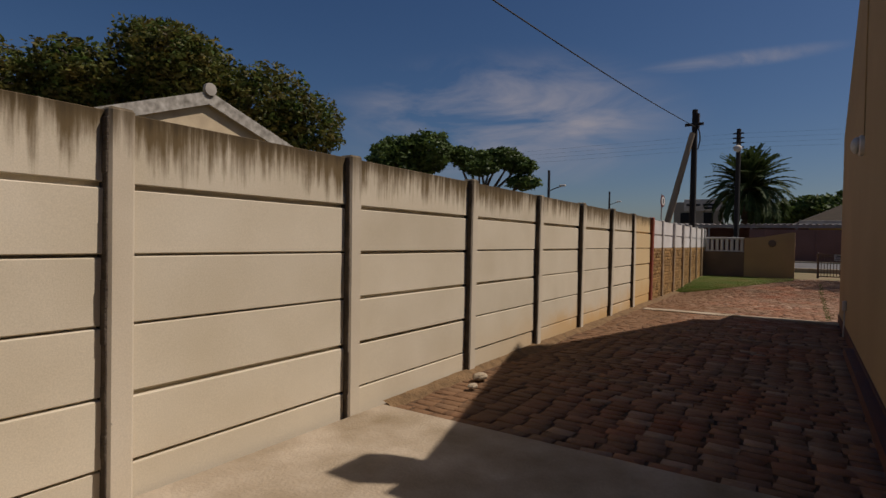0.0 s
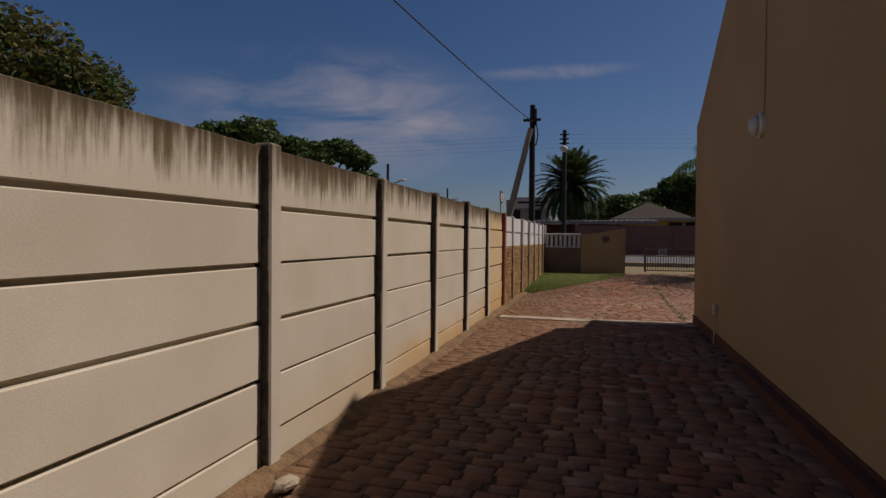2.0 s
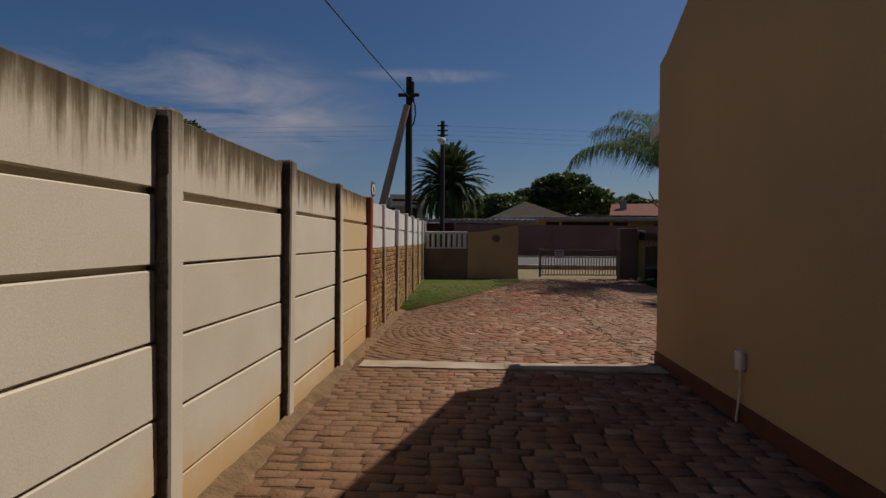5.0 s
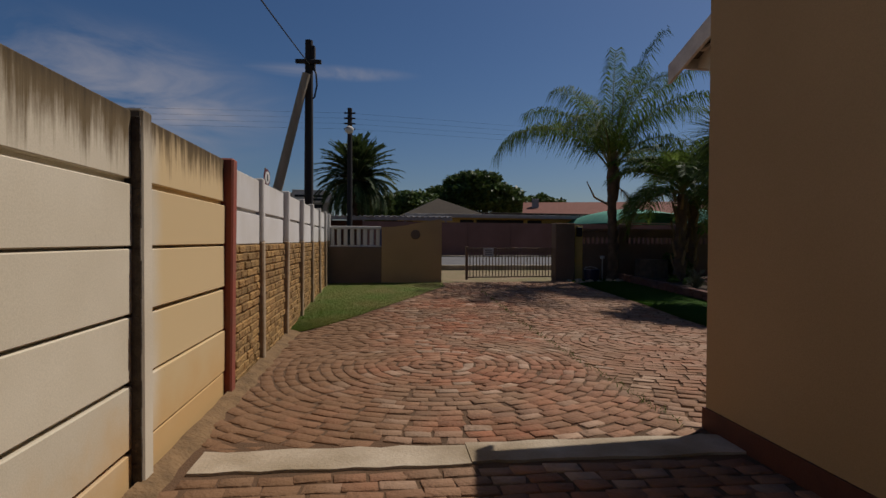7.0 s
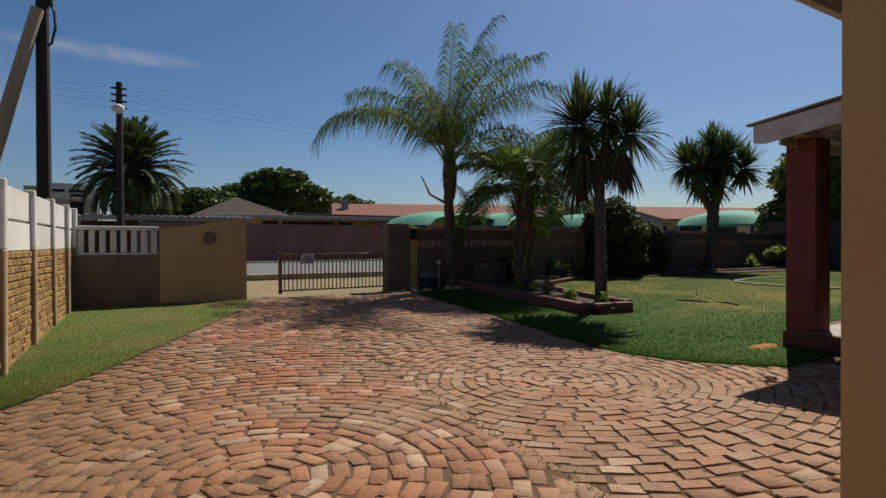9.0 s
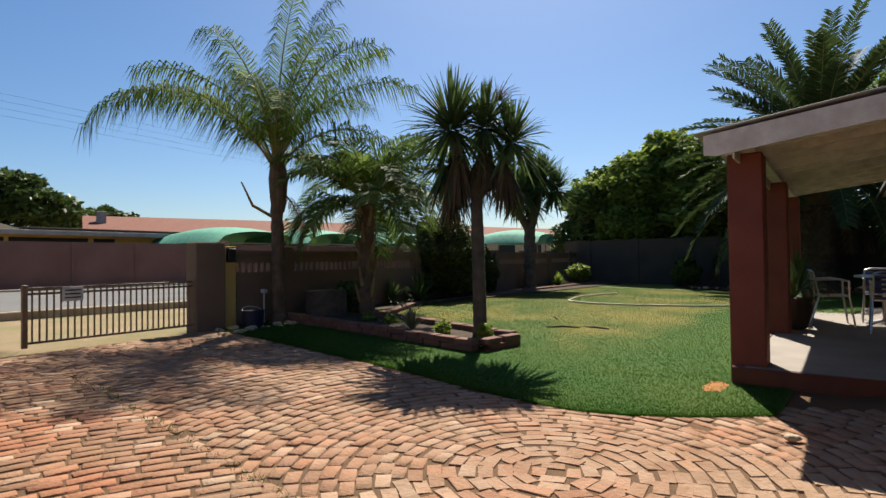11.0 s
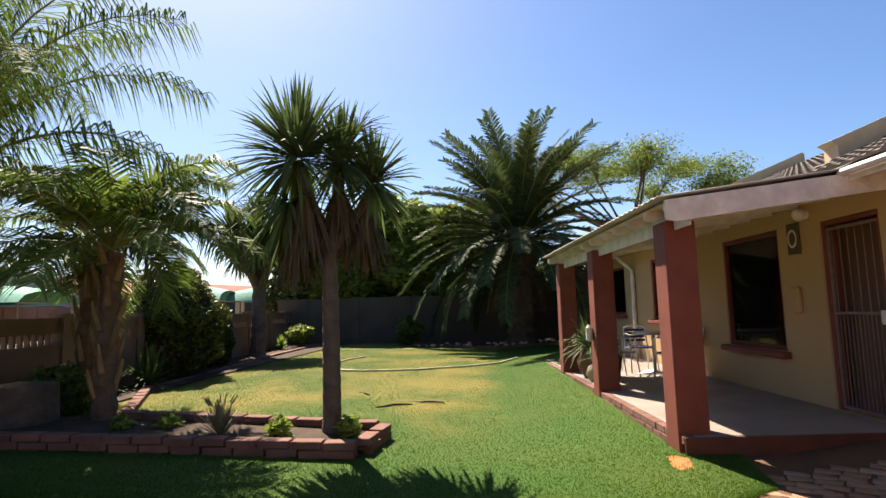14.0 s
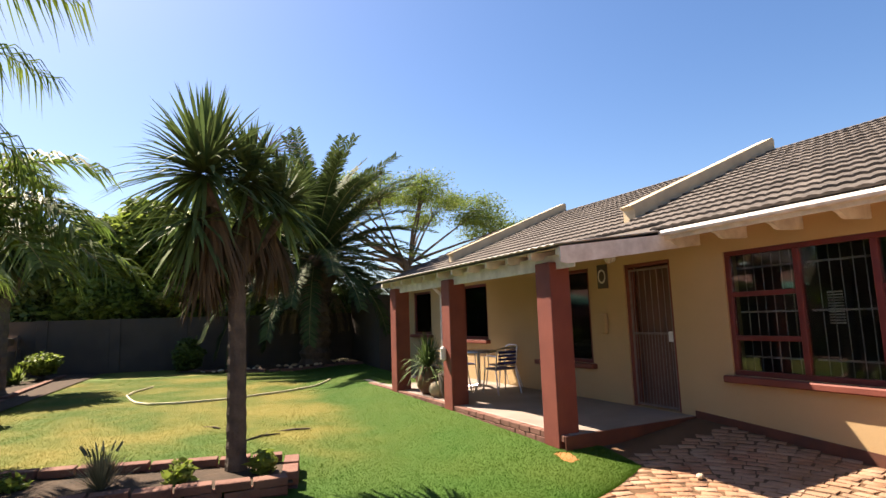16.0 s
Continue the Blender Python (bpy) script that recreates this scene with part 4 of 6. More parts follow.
STREET_TURN = math.degrees(math.atan(0.12))
low = wall_run("wall_street_low", -2.98, -1.72, 1.08, M_GARDEN, "plastered tan garden wall below a balustrade")
bal = thing("balustrade", "pale precast balustrade on the garden wall", "balustrade", pose(-2.93, street_y(-2.93) + 0.1, 0, 0, 0, STREET_TURN))
part("rail", Geo().box(0, 1.2, -0.07, 0.07, 1.50, 1.57, 0.01), M_FENCE_W, bal)
part("rail", Geo().box(0, 1.2, -0.07, 0.07, 1.081, 1.12, 0.01), M_FENCE_W, bal)
bal_mesh = mesh_of("baluster", Geo().box(-0.045, 0.045, -0.04, 0.04, 1.12, 1.50, 0.012), M_FENCE_W)
for k in range(8):
    ob = new("baluster", bal_mesh)
    ob.parent = bal
    ob.matrix_local = pose(0.07 + k * 0.152, 0, 0)
# blue bin seen between the balusters
g = Geo()
g.prism([(-0.16, 0.3), (0.16, 0.3), (0.19, 1.52), (-0.19, 1.52)], -0.15, 0.15)
solid("street_bin", g, M_BLUE, "blue plastic bin beyond the balustrade", "bin", m=pose(-1.62, 22.6, 0))
# swept wall end by the gate
g = Geo()
top = [(-1.72, 1.55), (-1.45, 1.56), (-1.15, 1.60), (-0.85, 1.66), (-0.55, 1.72), (-0.36, 1.75), (-0.28, 1.74)]
n = len(top)
g.v = [(x, street_y(x) + t, z) for t in (-0.01, 0.23) for x, zz in top for z in (-0.1, zz)]
for k in range(n - 1):
    a, b = 2 * k, 2 * k + 2
    A2, B2 = a + 2 * n, b + 2 * n
    g.f += [(a, b, b + 1, a + 1), (A2, A2 + 1, B2 + 1, B2), (a + 1, b + 1, B2 + 1, A2 + 1)]
g.f += [(0, 1, 2 * n + 1, 2 * n), (2 * n - 2, 4 * n - 2, 4 * n - 1, 2 * n - 1)]
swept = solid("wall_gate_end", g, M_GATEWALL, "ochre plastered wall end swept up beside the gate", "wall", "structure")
g = Geo()
g.lathe([(0.03, 0), (0.10, 0.005), (0.115, 0.02), (0.10, 0.035), (0.03, 0.04)], 18)
solid("house_number_plate", g, M_GARDEN, "small plaster medallion on the gate wall", "plaque", m=pose(-0.92, street_y(-0.92) - 0.012, 1.38, 90, 0, STREET_TURN))
g = Geo()
g.box(2.66, 3.16, street_y(2.9) - 0.05, street_y(2.9) + 0.33, -0.1, 1.70, 0.015)
pillar = solid("gate_pillar", g, M_GARDEN, "square plastered gate pillar", "pillar", "structure")
g = Geo()
g.box(3.22, 3.36, street_y(3.3) - 0.09, street_y(3.3) - 0.0, 1.36, 1.60, 0.01)
solid("intercom_box", g, M_CABLE, "black intercom box beside the gate", "intercom", m=pose(0, 0, 0))
g = Geo()
g.box(3.17, 3.40, street_y(3.3), street_y(3.3) + 0.2, -0.1, 1.64, 0.01)
solid("wall_gate_side", g, M_YELLOW, "narrow yellow plastered wall strip", "wall", "structure")
wall_r = thing("wall_street", "tan plastered boundary wall with a balustrade along its top", "wall", kind="structure")


def slab_run(x0, x1, z0, z1, t0=0.0, t1=0.2):
    g = Geo()
    vs = [(x, street_y(x) + t, z) for x in (x0, x1) for t in (t0, t1) for z in (z0, z1)]
    g.add(vs, [(0, 1, 3, 2), (4, 6, 7, 5), (0, 4, 5, 1), (2, 3, 7, 6), (0, 2, 6, 4), (1, 5, 7, 3)])
    return g


part("wall_base", slab_run(3.41, 19.5, -0.1, 1.15, 0.0, 0.16), M_GARDEN, wall_r)
part("coping", slab_run(3.41, 19.5, 1.151, 1.185, -0.015, 0.175), M_GARDEN, wall_r)
part("top_rail", slab_run(3.41, 19.5, 1.50, 1.57, 0.02, 0.14), M_GARDEN, wall_r)
part("top_panel", slab_run(3.41, 19.5, 1.345, 1.499, 0.05, 0.11), M_GARDEN, wall_r)
turned_mesh = mesh_of("baluster", Geo().prism([(-0.024, 1.186), (0.024, 1.186), (0.016, 1.23), (0.018, 1.30), (0.032, 1.344), (-0.032, 1.344), (-0.018, 1.30), (-0.016, 1.23)], 0.05, 0.11), M_GARDEN)
piers = [3.5 + 1.02 + 2.04 * k for k in range(-1, 8)]
x = 3.52
while x < 19.4:
    if all(abs(x - q) > 0.15 for q in piers):
        ob = new("baluster", turned_mesh)
        ob.parent = wall_r
        ob.matrix_local = pose(x, street_y(x), 0, 0, 0, STREET_TURN)
    x += 0.132
for q in piers[1:]:
    part("wall_pier", slab_run(q - 0.11, q + 0.11, -0.1, 1.63, -0.04, 0.2), M_GARDEN, wall_r)
g = Geo()
g.box(19.5, 19.75, 12.0, 24.2, -0.1, 2.05)
solid("wall_back", g, M_BACK, "grey block boundary wall at the garden's end", "wall", "structure")
g = Geo()
for k in range(6):
    g.box(19.46, 19.499, 13.0 + k * 2.0, 13.3 + k * 2.0, -0.1, 2.07, 0.008)
solid("wall_back_pier", g, M_BACK, "grey wall pier", "wall", "structure")
# grey house across the street corner
gh = thing("grey_house", "pale grey plastered house with a sheet-metal gable roof", "house", pose(30.5, 46.5, 0.2, 0, 0, -38))
part("wall", Geo().prism([(-5.5, 0), (5.5, 0), (5.5, 2.9), (0, 4.6), (-5.5, 2.9)], 0, 9), M_BARS, gh)
for s in (-1, 1):
    g = Geo()
    g.prism([(0, 4.72), (s * 6.1, 2.83), (s * 6.1, 2.73), (0, 4.62)][::s], -0.5, 9.5)
    part("roof_slope", g, M_GREYROOF, gh)
for x in (-3.2, 1.6):
    w = part("window", Geo().box(x, x + 1.6, -0.03, 0.02, 1.0, 2.2, 0.01), M_DARK, gh)
    part("sill", Geo().box(x - 0.06, x + 1.66, -0.1, -0.031, 0.93, 0.99, 0.01), M_GREYROOF, w)
# side building past the stoep
g = Geo()
g.box(15.3, 19.4, 9.0, 13.4, -0.1, 2.5)
solid("outbuilding", g, M_BACK, "low grey plastered outbuilding behind the house", "building")

# sliding gate
gate_m = pose(0.36, street_y(0.36) + 0.1, 0.0, 0, 0, STREET_TURN)
sgate = thing("sliding_gate", "low brown steel picket gate, half open", "gate", gate_m)
for z in (0.34, 1.05, 0.98):
    part("rail", Geo().box(0, 2.30, -0.018, 0.018, z - 0.015, z + 0.015, 0.003), M_GATE, sgate)
part("gate_post", Geo().box(-0.03, 0.03, -0.03, 0.03, 0.28, 1.10, 0.004), M_GATE, sgate)
pk = mesh_of("picket", Geo().box(-0.009, 0.009, -0.009, 0.009, 0.34, 1.08), M_GATE)
for k in range(27):
    ob = new("picket", pk)
    ob.parent = sgate
    ob.matrix_local = pose(0.085 + k * 0.083, 0, 0)
sign = part("sign_plate", Geo().box(0.42, 0.68, -0.03, -0.022, 0.86, 1.06, 0.003), M_WHITE, sgate, "small white notice plate")
for k in range(3):
    part("text_bar", Geo().box(0.45, 0.65, -0.033, -0.0305, 0.90 + k * 0.05, 0.918 + k * 0.05), M_CABLE, sign)

# opposite side of the street
opp = lambda x: 40.3 + 0.12 * x
wall_run("wall_opposite", -3.0, 75.0, 2.33, M_MAUVE, "mauve painted boundary wall across the street", 0.2, opp)
g = Geo()
for k in range(28):
    g.box(-2.2 + k * 2.7, -2.06 + k * 2.7, opp(-2.2 + k * 2.7) - 0.03, opp(-2.2 + k * 2.7) - 0.003, 0.2, 2.32, 0.01)
solid("wall_opposite_pier", g, M_MAUVE, "mauve painted wall piers", "wall", "structure")
far_house = thing("far_house", "yellow plastered house with a brown hipped roof", "house", pose(0.2, 46.5, 0.3, 0, 0, 6.8))
part("wall", Geo().box(0, 13, 0, 8, 0, 2.75), M_YELLOW, far_house)
g = Geo()
g.add([(-0.6, -0.6, 2.7), (5.4, -0.6, 2.7), (5.4, 7, 2.7), (-0.6, 7, 2.7), (2.4, 3.0, 4.15), (2.6, 3.4, 4.15)], [(0, 1, 4), (1, 2, 5, 4), (2, 3, 5), (3, 0, 4, 5), (0, 3, 2, 1)])
g.box(5.0, 13.6, -0.9, 8, 2.7, 2.95, 0.03)
part("roof", g, M_FARROOF, far_house)
part("fascia", Geo().box(-0.7, 13.7, -0.98, -0.91, 2.55, 2.8, 0.01), M_GREYROOF, far_house)
for k, (a, b) in enumerate(((3.4, 4.4), (4.6, 8.2), (8.5, 9.6))):
    part("window", Geo().box(a, b, -0.04, 0.05, 1.5 if k else 1.3, 2.45, 0.01), M_CABLE, far_house, "dark shaded window")
school = thing("long_building", "long pale building with a red tiled roof", "building", pose(10.5, 54.0, 0.3, 0, 0, -15))
part("wall", Geo().box(0, 75, 0, 9, 0, 3.2), M_PARAPET, school)
g = Geo()
g.prism([(-0.9, 3.1), (4.5, 4.55), (9.9, 3.1), (9.9, 3.0), (-0.9, 3.0)], -0.6, 75.6, "x")
sroof = part("roof", g, M_REDROOF, school)
part("chimney", Geo().box(0.2, 0.8, 2.0, 2.6, 3.6, 4.7, 0.02), M_GREYROOF, sroof)
for k in range(20):
    part("window", Geo().box(1.2 + k * 3.7, 3.4 + k * 3.7, -0.05, 0.04, 1.2, 2.5, 0.01), M_CABLE, school)
carport = thing("carport", "long low carport with a corrugated edge", "carport", pose(-11.0, 41.0, 0.3, 0, 0, 5))
g = Geo()
n = 200
for row, (d, z) in enumerate(((0, 2.42), (5, 2.55))):
    for k in range(n + 1):
        g.v.append((k * 13.5 / n, d, z + 0.05 * math.sin(k * 13.5 / n * 2 * math.pi / 0.35)))
for k in range(n):
    g.f.append((k, k + 1, n + k + 2, n + k + 1))
cr = part("roof_sheet", g, M_GREYROOF, carport, smooth=True)
cr.modifiers.new("thick", "SOLIDIFY").thickness = 0.05
part("fascia", Geo().box(0, 13.5, 0.02, 0.08, 2.18, 2.36, 0.01), M_GREYROOF, carport)
for k in range(6):
    part("post", Geo().box(0.3 + k * 2.55, 0.42 + k * 2.55, 0.1, 0.22, 0, 2.2, 0.01), M_GREYROOF, carport)
part("back_wall", Geo().box(0, 13.5, 4.8, 5, 0, 2.3), M_MAUVE, carport)
for x0, y0, r, h in ((15.2, 45.2, 3.1, 3.2), (20.6, 44.6, 3.0, 3.2), (26.4, 43.0, 2.9, 3.15), (33.5, 36.0, 2.6, 3.2), (37.5, 32.0, 2.6, 3.2)):
    c = thing("shade_canopy", "pale green domed shade-net canopy on posts", "canopy", pose(x0, y0, 0.3, 0, 0, 12), group="shade canopies")
    g = Geo()
    n = 12
    for i in range(n + 1):
        for k in range(n + 1):
            u, v = 2 * i / n - 1, 2 * k / n - 1
            g.v.append((u * r, v * r, 2.15 + (h - 2.15) * math.sqrt(max(0.0, (1 - u * u))) * (1 - 0.35 * v * v)))
    for i in range(n):
        for k in range(n):
            a = i * (n + 1) + k
            g.f.append((a, a + 1, a + n + 2, a + n + 1))
    part("net", g, M_CANOPY, c, smooth=True)
    for sx in (-1, 1):
        for sy in (-1, 1):
            part("post", Geo().tube([(sx * r, sy * r, -0.1), (sx * r, sy * r, 2.16)], 0.05, 8), M_GATE, c)
    part("edge_rail", Geo().box(-r, r, -r - 0.03, -r + 0.03, 2.08, 2.16, 0.01), M_GATE, c)

# poles, lamps and cables
pole = thing("utility_pole", "dark creosoted utility pole with a crossarm and pale brace", "utility pole", pose(-3.64, 22.8, 0.2))
part("pole", Geo().tube([(0, 0, -0.5), (0, 0, 3), (0, 0, 6.25)], [0.125, 0.115, 0.10], 12), M_DARKWOOD, pole)
part("crossarm", Geo().box(-0.33, 0.33, -0.16, -0.06, 5.62, 5.72, 0.01), M_DARKWOOD, pole)
part("pole_head", Geo().box(0.06, 0.16, -0.10, 0.10, 5.5, 6.1, 0.01), M_DARKWOOD, pole)
part("brace", Geo().tube([(-1.42, -0.35, -0.5), (-0.65, -0.22, 2.8), (-0.05, -0.13, 5.35)], [0.13, 0.12, 0.10], 12), M_GREYWOOD, pole, "pale weathered bracing pole")
part("cable_loop", Geo().tube([(0.10, -0.12, 5.6), (0.2, -0.14, 5.35), (0.22, -0.14, 5.05), (0.16, -0.14, 4.75), (0.10, -0.13, 4.7)], 0.025, 6), M_CABLE, pole)
pole2 = thing("utility_pole", "dark utility pole with insulators and a lamp", "utility pole", pose(-3.75, 40.0, 0.3))
part("pole", Geo().tube([(0, 0, -0.5), (0, 0, 8.5)], [0.17, 0.13], 10), M_DARKWOOD, pole2)
for k in range(4):
    part("insulator", Geo().tube([(-0.32, -0.1, 8.2 - k * 0.3), (0.32, -0.1, 8.2 - k * 0.3)], 0.05, 8), M_DARKWOOD, pole2)
part("lamp_head", Geo().lathe([(0.05, 0), (0.22, 0.1), (0.26, 0.3), (0.12, 0.42)], 14, (0, -0.5, 6.95)), M_WHITE, pole2, "white street lamp globe", smooth=True)
part("lamp_arm", Geo().tube([(0, 0, 7.35), (0, -0.5, 7.37)], 0.03, 6), M_DARKWOOD, pole2)
for k in range(4):
    g = Geo()
    g.tube([(-60, 36 + 0.1 * k, 8.7 - k * 0.3), (-30, 38, 8.0 - k * 0.3), (-3.75, 39.9, 8.5 - k * 0.3), (12, 41.6, 8.1 - k * 0.3), (32, 43.8, 8.4 - k * 0.3)], 0.0045, 4, False)
    solid("power_line", g, M_CABLE, "thin overhead power line", "cable", group="overhead lines")
g = Geo()
a, b = Vector((-3.6, 22.7, 5.78)), Vector((-5.5, -6.0, 5.75))
g.tube([a.lerp(b, k / 24) - Vector((0, 0, 1.4 * (k / 24) * (1 - k / 24))) for k in range(25)], 0.014, 6, False)
solid("service_cable", g, M_CABLE, "black service cable from the pole along the fence", "cable")
for x0, y0, h in ((-11.5, 27.5, 4.9), (-13.5, 45.0, 5.3)):
    s = thing("street_lamp", "thin dark pole with a curved lamp arm", "street lamp", pose(x0, y0, 0.2), group="street lamps")
    part("pole", Geo().tube([(0, 0, -0.3), (0, 0, h)], [0.09, 0.07], 8), M_DARKWOOD, s)
    part("arm", Geo().tube([(0, 0, h - 1.1), (0.4, 0, h - 0.95), (0.75, 0, h - 0.85)], 0.025, 6), M_DARKWOOD, s)
    part("lamp_head", Geo().box(0.6, 0.95, -0.08, 0.08, h - 0.88, h - 0.78, 0.03), M_WHITE, s)
rs = thing("road_sign", "round white road sign with a red rim on a pole", "road sign", pose(-5.5, 26.26, 0.1, 0, 0, 82))
part("pole", Geo().tube([(0, 0, -0.2), (0, 0, 3.45)], 0.03, 8), M_GREYROOF, rs)
part("disc", Geo().lathe([(0.01, 0), (0.27, 0.002), (0.27, 0.02), (0.01, 0.022)], 20), M_FRAME, rs, "red rim").matrix_local = pose(0, -0.04, 3.14, 90)
part("face", Geo().lathe([(0.01, 0), (0.2, 0.001), (0.2, 0.006), (0.01, 0.007)], 20), M_WHITE, rs, "white sign face").matrix_local = pose(0, -0.066, 3.14, 90)
part("mark", Geo().box(-0.05, 0.05, -0.08, -0.074, 3.03, 3.25), M_CABLE, rs)
flats = thing("white_building", "plain white building with a name board", "building", pose(-10.6, 56, 0.3, 0, 0, 6))
part("wall", Geo().box(0, 4.2, 0, 6, 0, 5.0, 0.02), M_FENCE_W, flats)
board = part("name_board", Geo().box(0.9, 4.1, -0.12, -0.05, 4.15, 5.25, 0.01), M_WHITE, flats, "white name board with dark lettering")
for x0, x1, z in ((1.1, 2.3, 4.62), (2.5, 3.8, 4.62), (2.6, 3.4, 4.32)):
    part("text_bar", Geo().box(x0, x1, -0.135, -0.125, z, z + 0.2), M_CABLE, board)
part("window", Geo().box(0.6, 1.4, -0.03, 0.03, 3.0, 4.0), M_CABLE, flats)
part("window", Geo().box(2.6, 3.4, -0.03, 0.03, 3.0, 4.0), M_CABLE, flats)
mauve = thing("neighbour_house", "cream gabled neighbouring house with a mossy verge", "house", pose(-9.8, 6.75, 0.0, 0, 0, 0))
part("wall", Geo().prism([(-4.2, -0.1), (4.2, -0.1), (4.2, 2.62), (0, 4.10), (-4.2, 2.62)], -12, -0.62, "x"), M_PARAPET, mauve)
g = Geo()
g.prism([(-4.7, 2.38), (0, 4.08), (4.7, 2.38), (4.7, 2.52), (0, 4.22), (-4.7, 2.52)], -12.3, -0.55, "x")
part("roof", g, M_GREYROOF, mauve)
g = Geo()
g.prism([(-4.75, 2.30), (0, 4.0), (4.75, 2.30), (4.75, 2.55), (0, 4.27), (-4.75, 2.55)], -0.548, -0.50, "x")
part("bargeboard", g, M_LICHEN, mauve, "stained white bargeboard")
part("ridge_cap", Geo().lathe([(0.02, 0), (0.13, 0.01), (0.13, 0.1), (0.02, 0.11)], 14), M_FENCE_W, mauve).matrix_local = pose(-0.55, 0, 4.30, 0, 90)

# ---- plants ----
def frond(leaf, rib, base, yaw, lift, length, droop, leaflet, pairs, width, hang=0.5, thick=0.018, twist=0.0, mess=(0.05, 0.35)):
    """A feather leaf: a rib that bows down, with narrow leaflets along both sides."""
    pts, p, e = [], Vector(base), radians(lift)
    n = 9
    yaw = radians(yaw)
    for i in range(n + 1):
        pts.append(p.copy())
        e -= radians(droop) / n * (0.5 + i / n)
        yaw += radians(twist) / n
        p = p + length / n * Vector((math.cos(e) * math.cos(yaw), math.cos(e) * math.sin(yaw), math.sin(e)))
    rib.tube(pts, [thick * (1 - 0.85 * i / n) for i in range(n + 1)], 4, False)
    for k in range(pairs):
        f = 0.16 + 0.84 * k / (pairs - 1)
        i = min(int(f * n), n - 1)
        q = pts[i].lerp(pts[i + 1], f * n - i)
        d = (pts[i + 1] - pts[i]).normalized()
        side = d.cross(Vector((0, 0, 1)))
        side = side.normalized() if side.length > 0.05 else Vector((math.sin(yaw), -math.cos(yaw), 0))
        up = side.cross(d)
        size = leaflet * (0.55 + 0.45 * math.sin(math.pi * min(1, 0.15 + f * 0.85))) * rnd.uniform(0.8, 1.1)
        for sgn in (-1, 1):
            w = (sgn * side * 0.8 + d * rnd.uniform(0.5, 0.75) + up * rnd.uniform(*mess)).normalized()
            mid = q + w * size * 0.5
            tip = q + w * size - Vector((0, 0, hang * size * rnd.uniform(0.6, 1.2)))
            e2 = d * width * 0.5
            leaf.add([tuple(q - e2 * 0.6), tuple(q + e2 * 0.6), tuple(mid + e2), tuple(mid - e2), tuple(tip)], [(0, 1, 2, 3), (3, 2, 4)])


def trunk_tube(h, r0, r1, lean=(0, 0), rings=14, n=12, rough=0.08, foot=1.25):
    g = Geo()
    pts, rad = [], []
    for i in range(rings * 2 + 1):
        f = i / (rings * 2)
        pts.append((lean[0] * f * f, lean[1] * f * f, -0.1 + (h + 0.1) * f))
        r = (r0 * (1 - f) + r1 * f) * (1 + (foot - 1) * max(0, 1 - f * 7))
        rad.append(r * (1 + (rough if i % 2 else -rough)))
    g.tube(pts, rad, n)
    return g


def sword_head(g, c, n, length, width, low=-70, high=85, droop=0.35, seed=1):
    """A tuft of sword leaves round c."""
    r = random.Random(seed)
    for k in range(n):
        e = radians(low + (high - low) * r.random() ** 0.8)
        yaw = r.uniform(0, 2 * math.pi)
        L = length * r.uniform(0.7, 1.1)
        d = Vector((math.cos(e) * math.cos(yaw), math.cos(e) * math.sin(yaw), math.sin(e)))
        side = d.cross(Vector((0, 0, 1)))
        side = side.normalized() if side.length > 0.05 else Vector((1, 0, 0))
        q = Vector(c) + d * 0.04
        sag = Vector((0, 0, -droop * L * max(0.15, math.cos(e))))
        m1, m2, tip = q + d * L * 0.4 + sag * 0.12, q + d * L * 0.75 + sag * 0.5, q + d * L + sag
        w = side * width * 0.5
        g.add([tuple(q - w * 0.6), tuple(q + w * 0.6), tuple(m1 + w), tuple(m1 - w), tuple(m2 + w * 0.7), tuple(m2 - w * 0.7), tuple(tip)],
              [(0, 1, 2, 3), (3, 2, 4, 5), (5, 4, 6)])


def scatter_leaves(blobs, count, size, seed, shell=0.55, flat=0.5):
    """Leaf quads over and through a set of blobs (x, y, z, rx, ry, rz), as arrays."""
    r = np.random.RandomState(seed)
    w = np.array([b[3] * b[4] + b[4] * b[5] + b[3] * b[5] for b in blobs])
    pick = r.choice(len(blobs), count, p=w / w.sum())
    B = np.array(blobs)[pick]
    d = r.normal(size=(count, 3))
    d /= np.linalg.norm(d, axis=1)[:, None]
    rad = shell + (1 - shell) * r.rand(count) ** 0.6
    bumps = 1 + 0.13 * np.sin(d[:, 0] * 7 + pick) * np.cos(d[:, 1] * 6 + 2 * pick) + 0.1 * np.sin(d[:, 2] * 9 + pick)
    c = B[:, :3] + d * B[:, 3:6] * (rad * bumps)[:, None]
    a = r.normal(size=(count, 3))
    a[:, 2] *= flat
    a /= np.linalg.norm(a, axis=1)[:, None]
    nrm = d + 0.8 * r.normal(size=(count, 3))
    b = np.cross(nrm, a)
    b /= np.linalg.norm(b, axis=1)[:, None] + 1e-6
    s = size * (0.6 + 0.8 * r.rand(count))[:, None]
    verts = np.stack([c - a * s, c + b * s * 0.42, c + a * s, c - b * s * 0.42], axis=1).reshape(-1, 3)
    faces = np.arange(count * 4).reshape(-1, 4)
    return verts, faces


